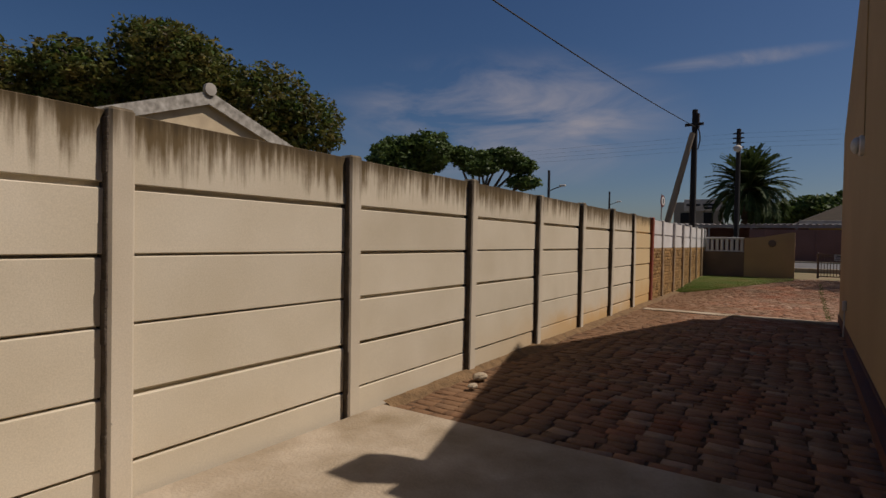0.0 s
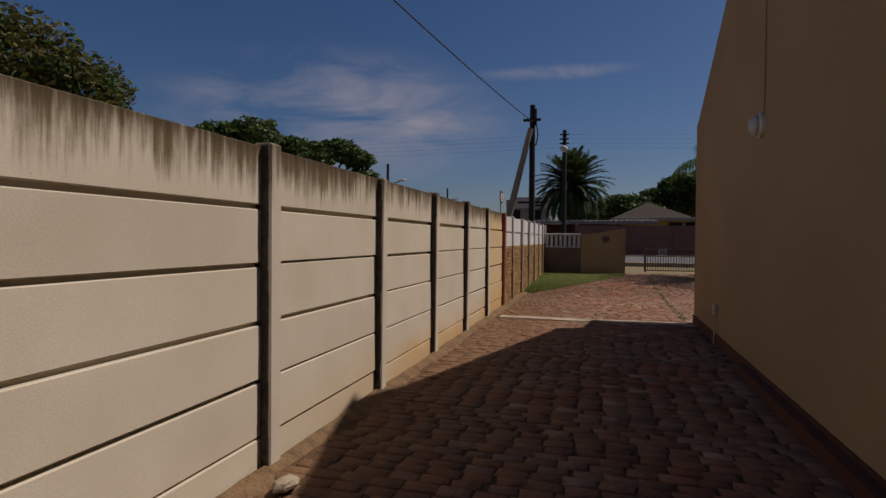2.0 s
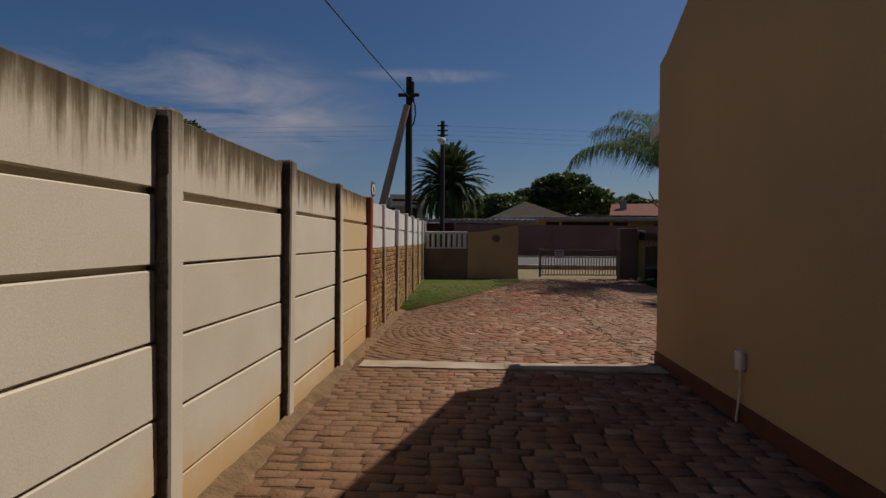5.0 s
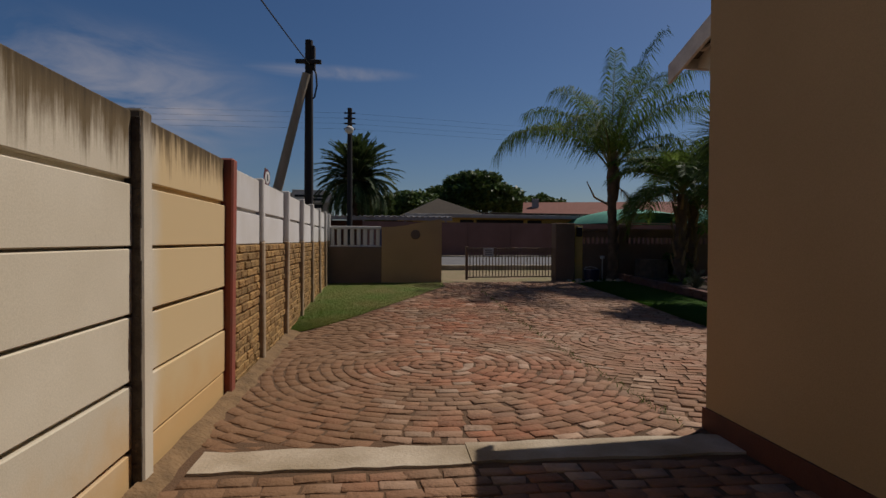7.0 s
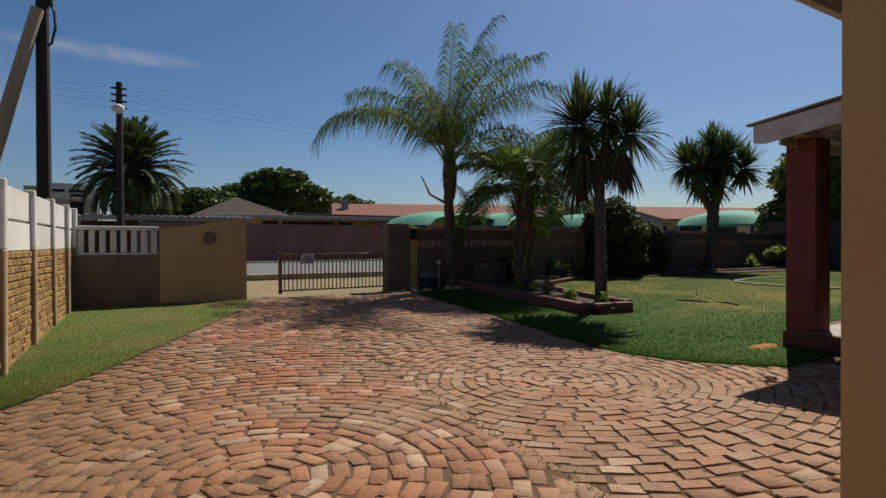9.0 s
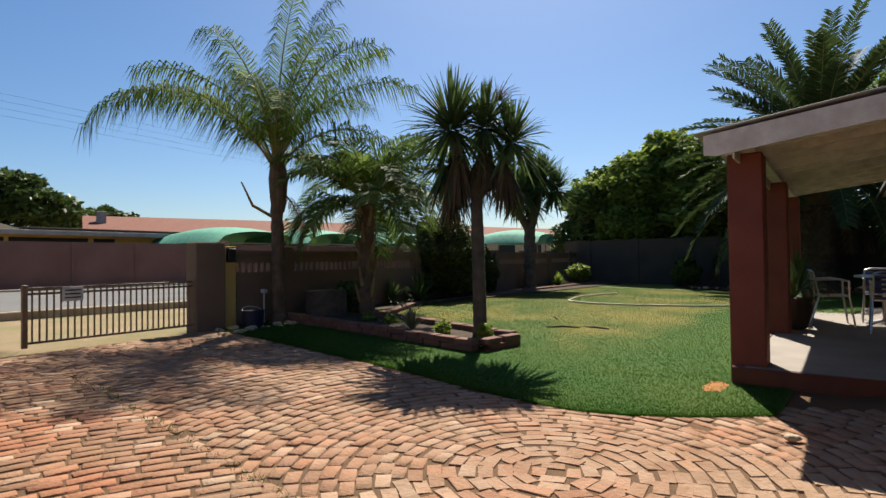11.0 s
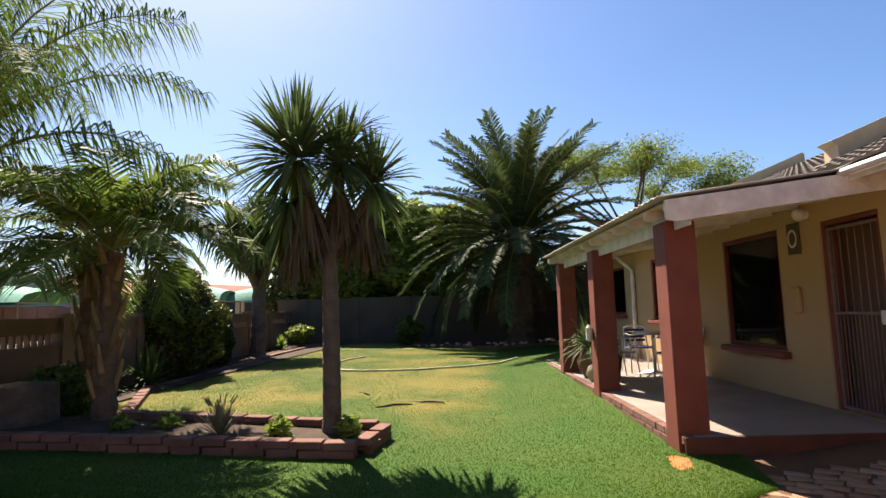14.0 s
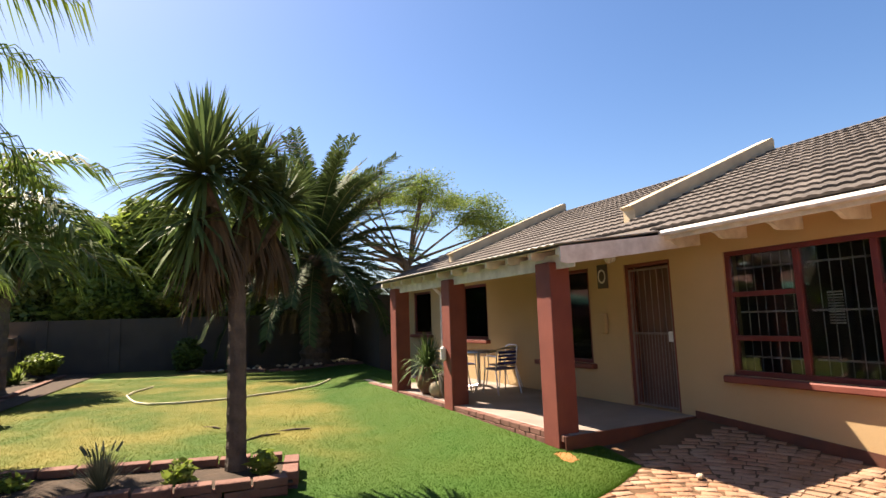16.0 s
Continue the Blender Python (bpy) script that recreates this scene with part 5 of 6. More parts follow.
def tree(name, label, at, height, r0, blobs, count, size, material, seed, bark=None, category="tree", limbs=6, shell=0.5):
    t = thing(name, label, category, pose(*at))
    rr = random.Random(seed)
    if height > 0:
        g = Geo()
        g.tube([(0, 0, -0.2), (rr.uniform(-.15, .15), rr.uniform(-.15, .15), height * 0.5), (rr.uniform(-.3, .3), rr.uniform(-.3, .3), height)], [r0 * 1.25, r0, r0 * 0.75], 10)
        for b in blobs[:limbs * 3]:
            e = Vector(b[:3])
            s = Vector((0, 0, height * rr.uniform(0.75, 1.0)))
            m = s.lerp(e, 0.5) + Vector((rr.uniform(-.3, .3), rr.uniform(-.3, .3), rr.uniform(-.1, .4)))
            g.tube([s, m, e], [r0 * 0.55, r0 * 0.33, r0 * 0.1], 6)
            for j in range(3):
                e2 = e + Vector((rr.uniform(-1, 1) * b[3], rr.uniform(-1, 1) * b[4], rr.uniform(-0.3, 0.8) * b[5])) * 0.8
                g.tube([m.lerp(e, 0.5), e.lerp(e2, 0.6) + Vector((0, 0, 0.1)), e2], [r0 * 0.22, r0 * 0.13, r0 * 0.04], 5)
        part("trunk", g, bark or M_BARK, t)
    v, f = scatter_leaves(blobs, count, size, seed, shell)
    ob = new("crown", raw_mesh("crown", v, f, material))
    ob.parent = t
    return t


def ring_blobs(n, spread, z, r, flat, seed, jitter=0.3):
    rr = random.Random(seed)
    out = [(0, 0, z, r, r, r * flat)]
    for k in range(n):
        a = 2 * math.pi * k / n + rr.uniform(-0.3, 0.3)
        s = spread * rr.uniform(0.6, 1.0)
        q = r * rr.uniform(0.55, 0.95)
        out.append((s * math.cos(a), s * math.sin(a), z + rr.uniform(-jitter, jitter) * r, q, q, q * flat))
    return out


# queen palm by the gate
queen = thing("queen_palm", "tall feathery queen palm with arching fronds", "palm tree", pose(4.1, 21.5, 0.26))
part("trunk", trunk_tube(2.7, 0.125, 0.105, (-0.06, 0.0), 10), M_TRUNK, queen)
part("fibre_sheath", Geo().lathe([(0.11, 2.0), (0.15, 2.3), (0.17, 2.6), (0.13, 2.95), (0.08, 3.3)], 12), M_TRUNK, queen, "shaggy brown leaf bases")
lf, rb = Geo(), Geo()
for yaw, lift, L, droop in ((172, 52, 2.7, 125), (195, 42, 2.5, 95), (150, 68, 2.3, 95), (95, 78, 2.3, 75), (120, 60, 2.4, 95), (-20, 66, 2.6, 60), (10, 58, 2.6, 80), (-50, 60, 2.4, 90),
                          (-85, 64, 2.5, 90), (-110, 78, 2.3, 60), (-130, 50, 2.5, 110), (60, 55, 2.3, 105), (35, 40, 2.1, 120), (-65, 40, 2.2, 120), (5, 74, 2.95, 34), (215, 66, 2.3, 90), (240, 48, 2.3, 110), (265, 70, 2.3, 80)):
    frond(lf, rb, (-0.06, 0, 2.75), yaw, min(86, lift + 10), L * 1.34, droop, 0.58, 90, 0.021, 0.95, 0.024, mess=(-0.35, 0.45))
part("fronds", lf, M_QUEEN, queen)
part("ribs", rb, M_RACHIS, queen)
dead = Geo()
dr = Geo()
frond(dead, dr, (0.12, 0.1, 2.4), 20, -20, 1.3, 95, 0.22, 24, 0.03, 0.8)
dr.tube([(-0.1, 0, 1.9), (-0.45, 0.1, 2.1), (-0.65, 0.12, 2.5)], [0.03, 0.025, 0.012], 6)
part("dead_frond", dead, M_DEAD, queen, "dry brown hanging frond")
part("old_stalk", dr, M_DEAD, queen)

# two smaller palms in the bed
for at, h, nf, L, sd, label in (((5.35, 20.55, 0.22), 2.15, 30, 2.0, 4, "short stout palm with a fibrous trunk"), ((6.2, 21.5, 0.25), 2.3, 17, 1.8, 9, "leaning feather palm with a split trunk")):
    rr = random.Random(sd)
    pm = thing("garden_palm", label, "palm tree", pose(*at))
    part("trunk", trunk_tube(h, 0.135, 0.12, (0.08, 0.02), 9, 10, 0.12, 1.4), M_TRUNK, pm)
    lf, rb, bt = Geo(), Geo(), Geo()
    for k in range(18):
        a = 2.399 * k
        z = h * (0.15 + 0.85 * k / 18)
        bt.tube([(0.10 * math.cos(a), 0.10 * math.sin(a), z - 0.05), (0.17 * math.cos(a), 0.17 * math.sin(a), z + 0.15), (0.20 * math.cos(a), 0.20 * math.sin(a), z + 0.3)], [0.045, 0.03, 0.012], 5)
    part("leaf_base", bt, M_DEAD, pm, kind="stuff")
    for k in range(nf):
        frond(lf, rb, (0.06, 0.02, h + 0.05), k * 137.5, rr.uniform(0, 84), L * rr.uniform(0.8, 1.1), rr.uniform(65, 110), 0.6, 50, 0.038, 0.45, 0.022)
    part("fronds", lf, M_GPALM, pm)
    part("ribs", rb, M_RACHIS, pm)

# cordyline in the corner of the brick bed
cord = thing("cordyline_tree", "slim cordyline with several spiky sword-leaved heads and a dry skirt", "cordyline", pose(4.98, 17.6, 0.16))
g = trunk_tube(2.25, 0.105, 0.085, (-0.03, 0.02), 14, 12, 0.03, 1.25)
HEADS = (((-0.17, 0.34, 3.12), 300, 0.95, 3), ((0.05, -0.10, 3.12), 210, 0.72, 5), ((0.22, -0.44, 2.88), 210, 0.70, 6), ((-0.22, 0.42, 2.62), 110, 0.68, 7))
for (x, y, z), _, _, _ in HEADS:
    g.tube([(-0.02, 0.01, 2.1), (x * 0.6, y * 0.6, 2.1 + (z - 2.1) * 0.5), (x, y, z - 0.1)], [0.08, 0.07, 0.055], 8)
part("trunk", g, M_BARK, cord)
g = Geo()
for c, n, length, sd in HEADS:
    sword_head(g, c, n, length, 0.046, -50 if sd < 7 else -80, 88 if sd < 7 else 20, 0.32, sd)
part("sword_leaves", g, M_YUCCA, cord)
g = Geo()
for (x, y, z), n, length, sd in HEADS:
    sword_head(g, (x * 0.8, y * 0.8, z - 0.25), n * 2 // 3, length * 1.05, 0.034, -89, -58, 0.3, sd + 40)
part("dead_skirt", g, M_SKIRT, cord, "dry brown hanging leaves")
g = Geo()
for k in range(44):
    a, e = rnd.uniform(0, 6.28), rnd.uniform(-0.2, 1.4)
    L = rnd.uniform(0.2, 0.5)
    d = Vector((math.cos(a) * math.cos(e), math.sin(a) * math.cos(e), math.sin(e)))
    p0 = Vector((0.12, -0.28, 3.5))
    g.tube([p0, p0 + d * L * 0.6, p0 + d * L + Vector((0, 0, -0.06))], [0.006, 0.004, 0.002], 4)
part("dry_flower_stalk", g, M_DEAD, cord)

# thick yucca by the far corner of the lawn
yuc = thing("yucca_tree", "dense dark yucca tree on a thick trunk", "yucca", pose(14.2, 22.6, 0.3) @ Matrix.Scale(1.28, 4))
g = trunk_tube(1.7, 0.17, 0.14, (0.05, 0), 8, 10, 0.06)
for a in (0.4, 2.4, 4.5):
    g.tube([(0.03, 0, 1.5), (0.3 * math.cos(a), 0.3 * math.sin(a), 2.1), (0.45 * math.cos(a), 0.45 * math.sin(a), 2.7)], [0.11, 0.09, 0.07], 7)
part("trunk", g, M_BARK, yuc)
g = Geo()
for k, (x, y, z) in enumerate(((0.5, 0.25, 2.8), (-0.45, 0.4, 2.75), (-0.1, -0.5, 2.85), (0.0, 0.0, 3.1), (0.55, -0.45, 2.6), (-0.6, -0.2, 2.5), (0.2, 0.55, 2.45), (0.0, -0.1, 2.3))):
    sword_head(g, (x, y, z), 230, 0.72, 0.055, -75, 88, 0.1, 20 + k)
part("sword_leaves", g, M_YUCCA, yuc)


def date_palm(at, h, r, n, L, droops, label, seed, leaflet=0.42, pairs=46, group="", width=0.05):
    rr = random.Random(seed)
    p = thing("date_palm", label, "palm tree", pose(*at), group)
    part("trunk", trunk_tube(h, r, r * 0.95, (0, 0), 10, 12, 0.09, 1.1), M_TRUNK, p)
    g = Geo()
    g.lathe([(r * 0.9, h - 0.9), (r * 1.45, h - 0.4), (r * 1.5, h), (r * 0.8, h + 0.4)], 12)
    part("leaf_sheath", g, M_TRUNK, p)
    lf, rb = Geo(), Geo()
    for k in range(n):
        f = k / n
        lift = 86 - 108 * f ** 1.15 + rr.uniform(-7, 7)
        frond(lf, rb, (0, 0, h + 0.2), k * 137.5 + rr.uniform(-10, 10), lift, L * rr.uniform(0.85, 1.05), droops[0] + (droops[1] - droops[0]) * f, leaflet, pairs, width, 0.15, 0.035)
    part("fronds", lf, M_CANARY, p)
    part("ribs", rb, M_RACHIS, p)
    return p, lf


dp, _ = date_palm((17.9, 14.95, 0.3), 3.3, 0.5, 110, 4.5, (38, 70), "stout date palm with a dense arching crown", 11, 0.55, 64, width=0.07)
g, g2 = Geo(), Geo()
for k in range(14):
    frond(g, g2, (0.1, 0, 2.9), k * 27, -30, 2.2, 60, 0.3, 26, 0.04, 0.5)
part("dead_fronds", g, M_DEAD, dp, "dry brown fronds hanging round the trunk")
date_palm((-3.85, 49.5, 0.3), 5.1, 0.5, 150, 3.7, (40, 85), "date palm with a full crown across the street", 12, 0.5, 40, width=0.12)

# broadleaf trees
tree("broadleaf_tree", "large spreading tree with rusty green leaves", (-17.3, 10.5, 0.25), 3.2, 0.32,
     [(0, 0, 6.0, 2.0, 2.0, 1.4), (-2.2, -1.8, 5.3, 1.7, 1.7, 1.3), (1.8, 1.6, 5.6, 1.7, 1.7, 1.3), (-1.6, 1.0, 6.4, 1.5, 1.5, 1.1), (1.5, -1.2, 6.2, 1.4, 1.4, 1.1), (2.6, 3.0, 4.9, 1.3, 1.3, 1.2), (-3.6, -3.4, 4.6, 1.5, 1.5, 1.2), (0.5, 2.8, 4.6, 1.2, 1.2, 1.1), (-4.6, -5.2, 4.4, 1.6, 1.6, 1.1), (-0.6, -3.0, 5.8, 1.3, 1.3, 1.0), (0.2, -1.0, 6.9, 1.5, 1.5, 0.9), (-2.5, -4.4, 5.4, 1.6, 1.6, 1.2)], 52000, 0.10, M_LEAF_O, 31, shell=0.35)
tree("broadleaf_tree", "rounded dark tree behind the fence", (-24.6, 32.0, 0.8), 3.5, 0.3, ring_blobs(7, 2.2, 6.4, 2.0, 0.75, 5), 14000, 0.2, M_LEAF, 32)
tree("flat_topped_tree", "open flat-topped tree with bare dark limbs", (-20.2, 35.2, 0), 4.0, 0.3, [(x, y, z, 1.3, 1.3, 0.55) for x, y, z in ((0, 0, 7.4), (1.5, 0.8, 7.6), (-1.6, -0.8, 7.7), (2.6, 1.5, 6.8), (0.6, -1.0, 6.5), (2.9, 1.6, 5.6), (0.9, 0.2, 7.0), (-0.6, -0.5, 7.1), (2.0, 1.1, 7.2))], 15000, 0.17, M_LEAF, 33, shell=0.2)
tree("broadleaf_tree", "broad dark domed tree beyond the street", (7.8, 67.0, 0.3), 4.0, 0.45, [(0, 0, 6.0, 4.2, 3.5, 2.2), (-3.2, 0, 5.4, 2.4, 2.4, 1.5), (3.4, 0, 5.4, 2.4, 2.4, 1.6), (0.5, -1, 7.0, 2.6, 2.4, 1.5), (-1.5, 0, 6.8, 2.0, 2.0, 1.3)], 16000, 0.28, M_LEAF, 34)
tree("broadleaf_tree", "low green tree beyond the carport", (0.8, 62.0, 0.3), 2.5, 0.3, [(0, 0, 4.2, 3.4, 2.0, 1.5), (-3, 0, 3.8, 2.2, 2.0, 1.4), (2.2, 0, 3.6, 1.8, 1.8, 1.3)], 8000, 0.26, M_LEAF, 35)
tree("broadleaf_tree", "dark tree beyond the red-roofed building", (16.5, 73.0, 0.3), 3.0, 0.3, ring_blobs(5, 2.5, 5.0, 2.0, 0.7, 8), 6000, 0.3, M_LEAF, 36)
tree("broadleaf_tree", "dense bright green tree behind the garden wall", (21.6, 19.6, 0.2), 2.2, 0.25,
     [(0, 0, 4.4, 1.7, 1.7, 1.5), (-0.3, 2.0, 4.2, 1.6, 1.6, 1.3), (0, -2.0, 4.4, 1.5, 1.5, 1.3), (0, 3.8, 3.6, 1.5, 1.5, 1.4), (-0.6, -0.6, 3.0, 1.6, 1.6, 1.2), (-0.5, 2.4, 2.6, 1.4, 1.4, 1.1), (-0.6, -2.8, 2.8, 1.4, 1.4, 1.2), (0, 1.0, 5.4, 1.1, 1.1, 0.9)], 34000, 0.15, M_LEAF_B, 37)
tree("broadleaf_tree", "leafy green tree at the garden corner", (22.6, 23.4, 0.2), 2.2, 0.22, ring_blobs(6, 1.6, 3.8, 1.7, 0.85, 9), 14000, 0.16, M_LEAF, 38)
tree("garden_shrub", "bushy pale green shrub over the back wall", (20.6, 21.9, 0.2), 0.8, 0.1, ring_blobs(6, 0.9, 2.3, 0.95, 0.8, 10), 9000, 0.12, M_LEAF_B, 39, category="shrub")
tree("garden_shrub", "leafy shrub over the back wall", (20.9, 17.2, 0.2), 0.8, 0.1, ring_blobs(5, 0.8, 2.2, 0.85, 0.9, 11), 8000, 0.12, M_LEAF_B, 40, category="shrub")
rr = random.Random(77)
airy = []
while len(airy) < 60:
    x, y, u = rr.uniform(-2.5, 2.5), rr.uniform(-7.4, 8.0), rr.random()
    z = 7.3 - 0.05 * (y - 0.5) ** 2 - 0.1 * x * x - 1.6 * u * u
    q = rr.uniform(0.8, 1.4)
    airy.append((x, y, z, q, q * 1.2, q * 0.5))
tree("feathery_tree", "airy flat-crowned tree with fine bright leaves", (25.2, 9.2, 1.5), 3.2, 0.16, airy, 70000, 0.058, M_LEAF_M, 41, shell=0.0, limbs=7)
# conifers and bushes at the street wall
for at, h, r, sd, lb in (((9.6, 22.35, 0.3), 2.15, 0.98, 50, "rounded dark conifer bush"), ((11.2, 22.5, 0.3), 1.5, 0.48, 51, "narrow dark conifer bush")):
    t = tree("conifer_bush", lb, at, 0.5, 0.09, [(0, 0, h * 0.5, r, r, h * 0.5), (0.08, 0.1, h * 0.72, r * 0.65, r * 0.65, h * 0.3), (0.3, -0.2, h * 0.42, r * 0.6, r * 0.6, h * 0.35)], 30000, 0.05, M_CYP, sd, category="shrub", shell=0.75, limbs=0)
for at, n, L, w, sd, lb in (((8.2, 21.9, 0.3), 110, 0.75, 0.05, 60, "spiky clump of sword leaves"), ((7.4, 22.1, 0.3), 90, 0.6, 0.045, 61, "spiky clump of sword leaves"), ((16.6, 22.9, 0.3), 120, 0.5, 0.05, 62, "yellow-green clump of leaves")):
    g = Geo()
    sword_head(g, (0, 0, 0.05), n, L, w, 5, 88, 0.3, sd)
    solid("strappy_plant", g, M_LEAF_B if sd == 62 else M_YUCCA, lb, "plant", m=pose(*at), group="strappy plants")
tree("garden_shrub", "low yellow-green shrub in the far bed", (17.6, 22.6, 0.3), 0.2, 0.03, ring_blobs(4, 0.35, 0.5, 0.35, 0.9, 12), 2500, 0.07, M_LEAF_B, 63, category="shrub")
tree("garden_shrub", "dark small shrub by the back wall", (18.3, 18.9, 0.3), 0.2, 0.03, [(0, 0, 0.5, 0.45, 0.45, 0.55)], 2000, 0.08, M_LEAF, 64, category="shrub")

tree("hedge", "dense dark green hedge behind the back wall", (21.3, 18.0, 0.2), 0.5, 0.08,
     [(0.2 * (-1) ** k, -5.6 + 1.25 * k, 2.0, 0.75, 0.95, 1.05) for k in range(11)], 22000, 0.13, M_LEAF, 67, category="hedge", limbs=0)

tree("garden_shrub", "dark low shrub beside the tree stump", (5.75, 21.5, 0.25), 0.2, 0.03, [(0, 0, 0.32, 0.4, 0.35, 0.36), (0.2, 0.1, 0.25, 0.3, 0.3, 0.25)], 3000, 0.06, M_LEAF, 68, category="shrub")

# small plants in the brick bed
g = Geo()
sword_head(g, (0, 0, 0.02), 320, 0.36, 0.009, 30, 88, 0.15, 70)
lav = solid("lavender", g, M_LAV, "grey-green lavender tuft in the brick bed", "plant", m=pose(4.72, 18.75, 0.24))
g = Geo()
for k in range(12):
    a = rnd.uniform(0, 6.28)
    p0 = Vector((0.12 * math.cos(a), 0.12 * math.sin(a), 0.36))
    g.tube([p0, p0 + Vector((0.05 * math.cos(a), 0.05 * math.sin(a), 0.08))], [0.009, 0.005], 5)
part("flower_head", g, M_LAV, lav, kind="stuff")
for x, y, sd in ((4.72, 18.1, 71), (4.75, 17.35, 72), (5.0, 19.5, 73), (4.9, 20.0, 74)):
    tree("bedding_plant", "small leafy bedding plant in the brick bed", (x, y, 0.24), 0, 0, [(0, 0, 0.1, 0.13, 0.13, 0.12)], 160, 0.05, M_LEAF_B, sd, category="plant")

# ---- brick planter and edgings ----
planter = thing("brick_planter", "low dark red brick planter wall round the palm bed", "planter", kind="")
bed_brick = mesh_of("bed_brick", Geo().box(-0.15, 0.15, -0.075, 0.075, 0, 0.074, 0.006), M_BED)


def brick_run(parent, a, b, courses=2, step=0.305, z_off=0.0, mesh=bed_brick):
    a, b = Vector(a), Vector(b)
    d = b - a
    n = max(1, int(d.length / step))
    yaw = math.degrees(math.atan2(d.y, d.x))
    for c in range(courses):
        for k in range(n):
            p = a + d * ((k + 0.5 + (0.25 if c % 2 else 0) * (k < n - 1)) / n)
            ob = new("brick", mesh)
            ob.parent = parent
            ob.matrix_local = pose(p.x, p.y, ground_z(p.x, p.y) - 0.05 + z_off + c * 0.078 + rnd.uniform(-0.004, 0.004), rnd.uniform(-1, 1), rnd.uniform(-1, 1), yaw + rnd.uniform(-1.5, 1.5))


brick_run(planter, (4.28, 22.0, 0), (4.30, 17.15, 0), 3)
brick_run(planter, (4.38, 17.13, 0), (5.12, 17.03, 0), 3)
brick_run(planter, (5.14, 17.12, 0), (5.42, 20.35, 0), 3)
brick_run(planter, (5.45, 20.4, 0), (8.0, 21.75, 0), 2)
g = Geo()
rows = []
for k in range(12):
    y = 17.1 + k * 0.45
    x1 = 5.12 + 0.3 * min(1, (y - 17.1) / 3.2)
    rows.append((y, 4.34, x1))
sheet("planter_soil", rows, M_SOIL, "dark soil inside the brick planter", 0.10, "soil", n=8)
edging = thing("bed_edging", "low brick edging of the street-side garden bed", "edging")
brick_run(edging, (8.0, 21.75, 0), (12.8, 22.0, 0), 1, z_off=0.04)
brick_run(edging, (12.8, 22.0, 0), (18.6, 22.3, 0), 2)
edging2 = thing("bed_edging", "curved low brick edging at the back wall", "edging")
brick_run(edging2, (19.3, 19.2, 0), (17.6, 18.5, 0), 2)
brick_run(edging2, (17.6, 18.5, 0), (16.9, 16.6, 0), 2)
brick_run(edging2, (16.9, 16.6, 0), (16.6, 13.6, 0), 2)
sheet("back_bed_soil", [(y, 16.9 + max(0, (y - 17.0) * 0.35), 19.45) for y in (13.5, 14.5, 15.5, 16.5, 17.5, 18.5, 19.1)], M_SOIL, "dark soil of the back bed", 0.06, "soil", n=10)
g = Geo()
for k in range(40):
    x, y = rnd.uniform(17.0, 18.4), rnd.uniform(13.8, 18.6)
    r = rnd.uniform(0.04, 0.1)
    g.lathe([(r * 0.5, 0), (r, r * 0.4), (r * 0.7, r * 0.9), (r * 0.2, r)], 7, (x, y, ground_z(x, y) + 0.05))
solid("bed_stones", g, M_PARAPET, "pale stones scattered on the back bed", "stones", "stuff")

# tree stump and rubble by the queen palm
g = trunk_tube(0.52, 0.42, 0.39, (0, 0), 4, 16, 0.008, 1.12)
solid("tree_stump", g, M_BARK, "sawn brown tree stump in the bed", "stump", m=pose(5.1, 21.45, 0.27))
g = Geo()
for k in range(26):
    x, y = rnd.uniform(2.9, 4.2), rnd.uniform(20.9, 21.6)
    r = rnd.uniform(0.04, 0.1)
    g.lathe([(r * 0.6, 0), (r, r * 0.3), (r * 0.8, r * 0.7), (r * 0.2, r * 0.8)], 6, (x, y, ground_z(x, y)))
solid("rubble", g, M_CONC, "pale broken rubble by the gate pillar", "rubble", "stuff")
g = Geo()
g.lathe([(0.15, 0), (0.17, 0.02), (0.19, 0.28), (0.20, 0.29), (0.18, 0.295)], 16)
bucket = solid("bucket", g, M_NAVY, "dark blue plastic bucket by the wall", "bucket", m=pose(3.5, 21.35, 0.25))
part("handle", Geo().tube([(-0.19, 0, 0.27), (-0.14, 0.1, 0.33), (0, 0.16, 0.35), (0.14, 0.1, 0.33), (0.19, 0, 0.27)], 0.006, 5), M_STEEL, bucket)
part("tap_pipe", Geo().tube([(0.15, 0.22, 0), (0.15, 0.22, 0.55), (0.15, 0.16, 0.58)], 0.012, 6), M_STEEL, solid("garden_tap", Geo().box(0.11, 0.19, 0.16, 0.28, 0.55, 0.62, 0.01), M_STEEL, "grey garden tap on a standpipe", "tap", m=pose(3.75, 21.45, 0.25)))

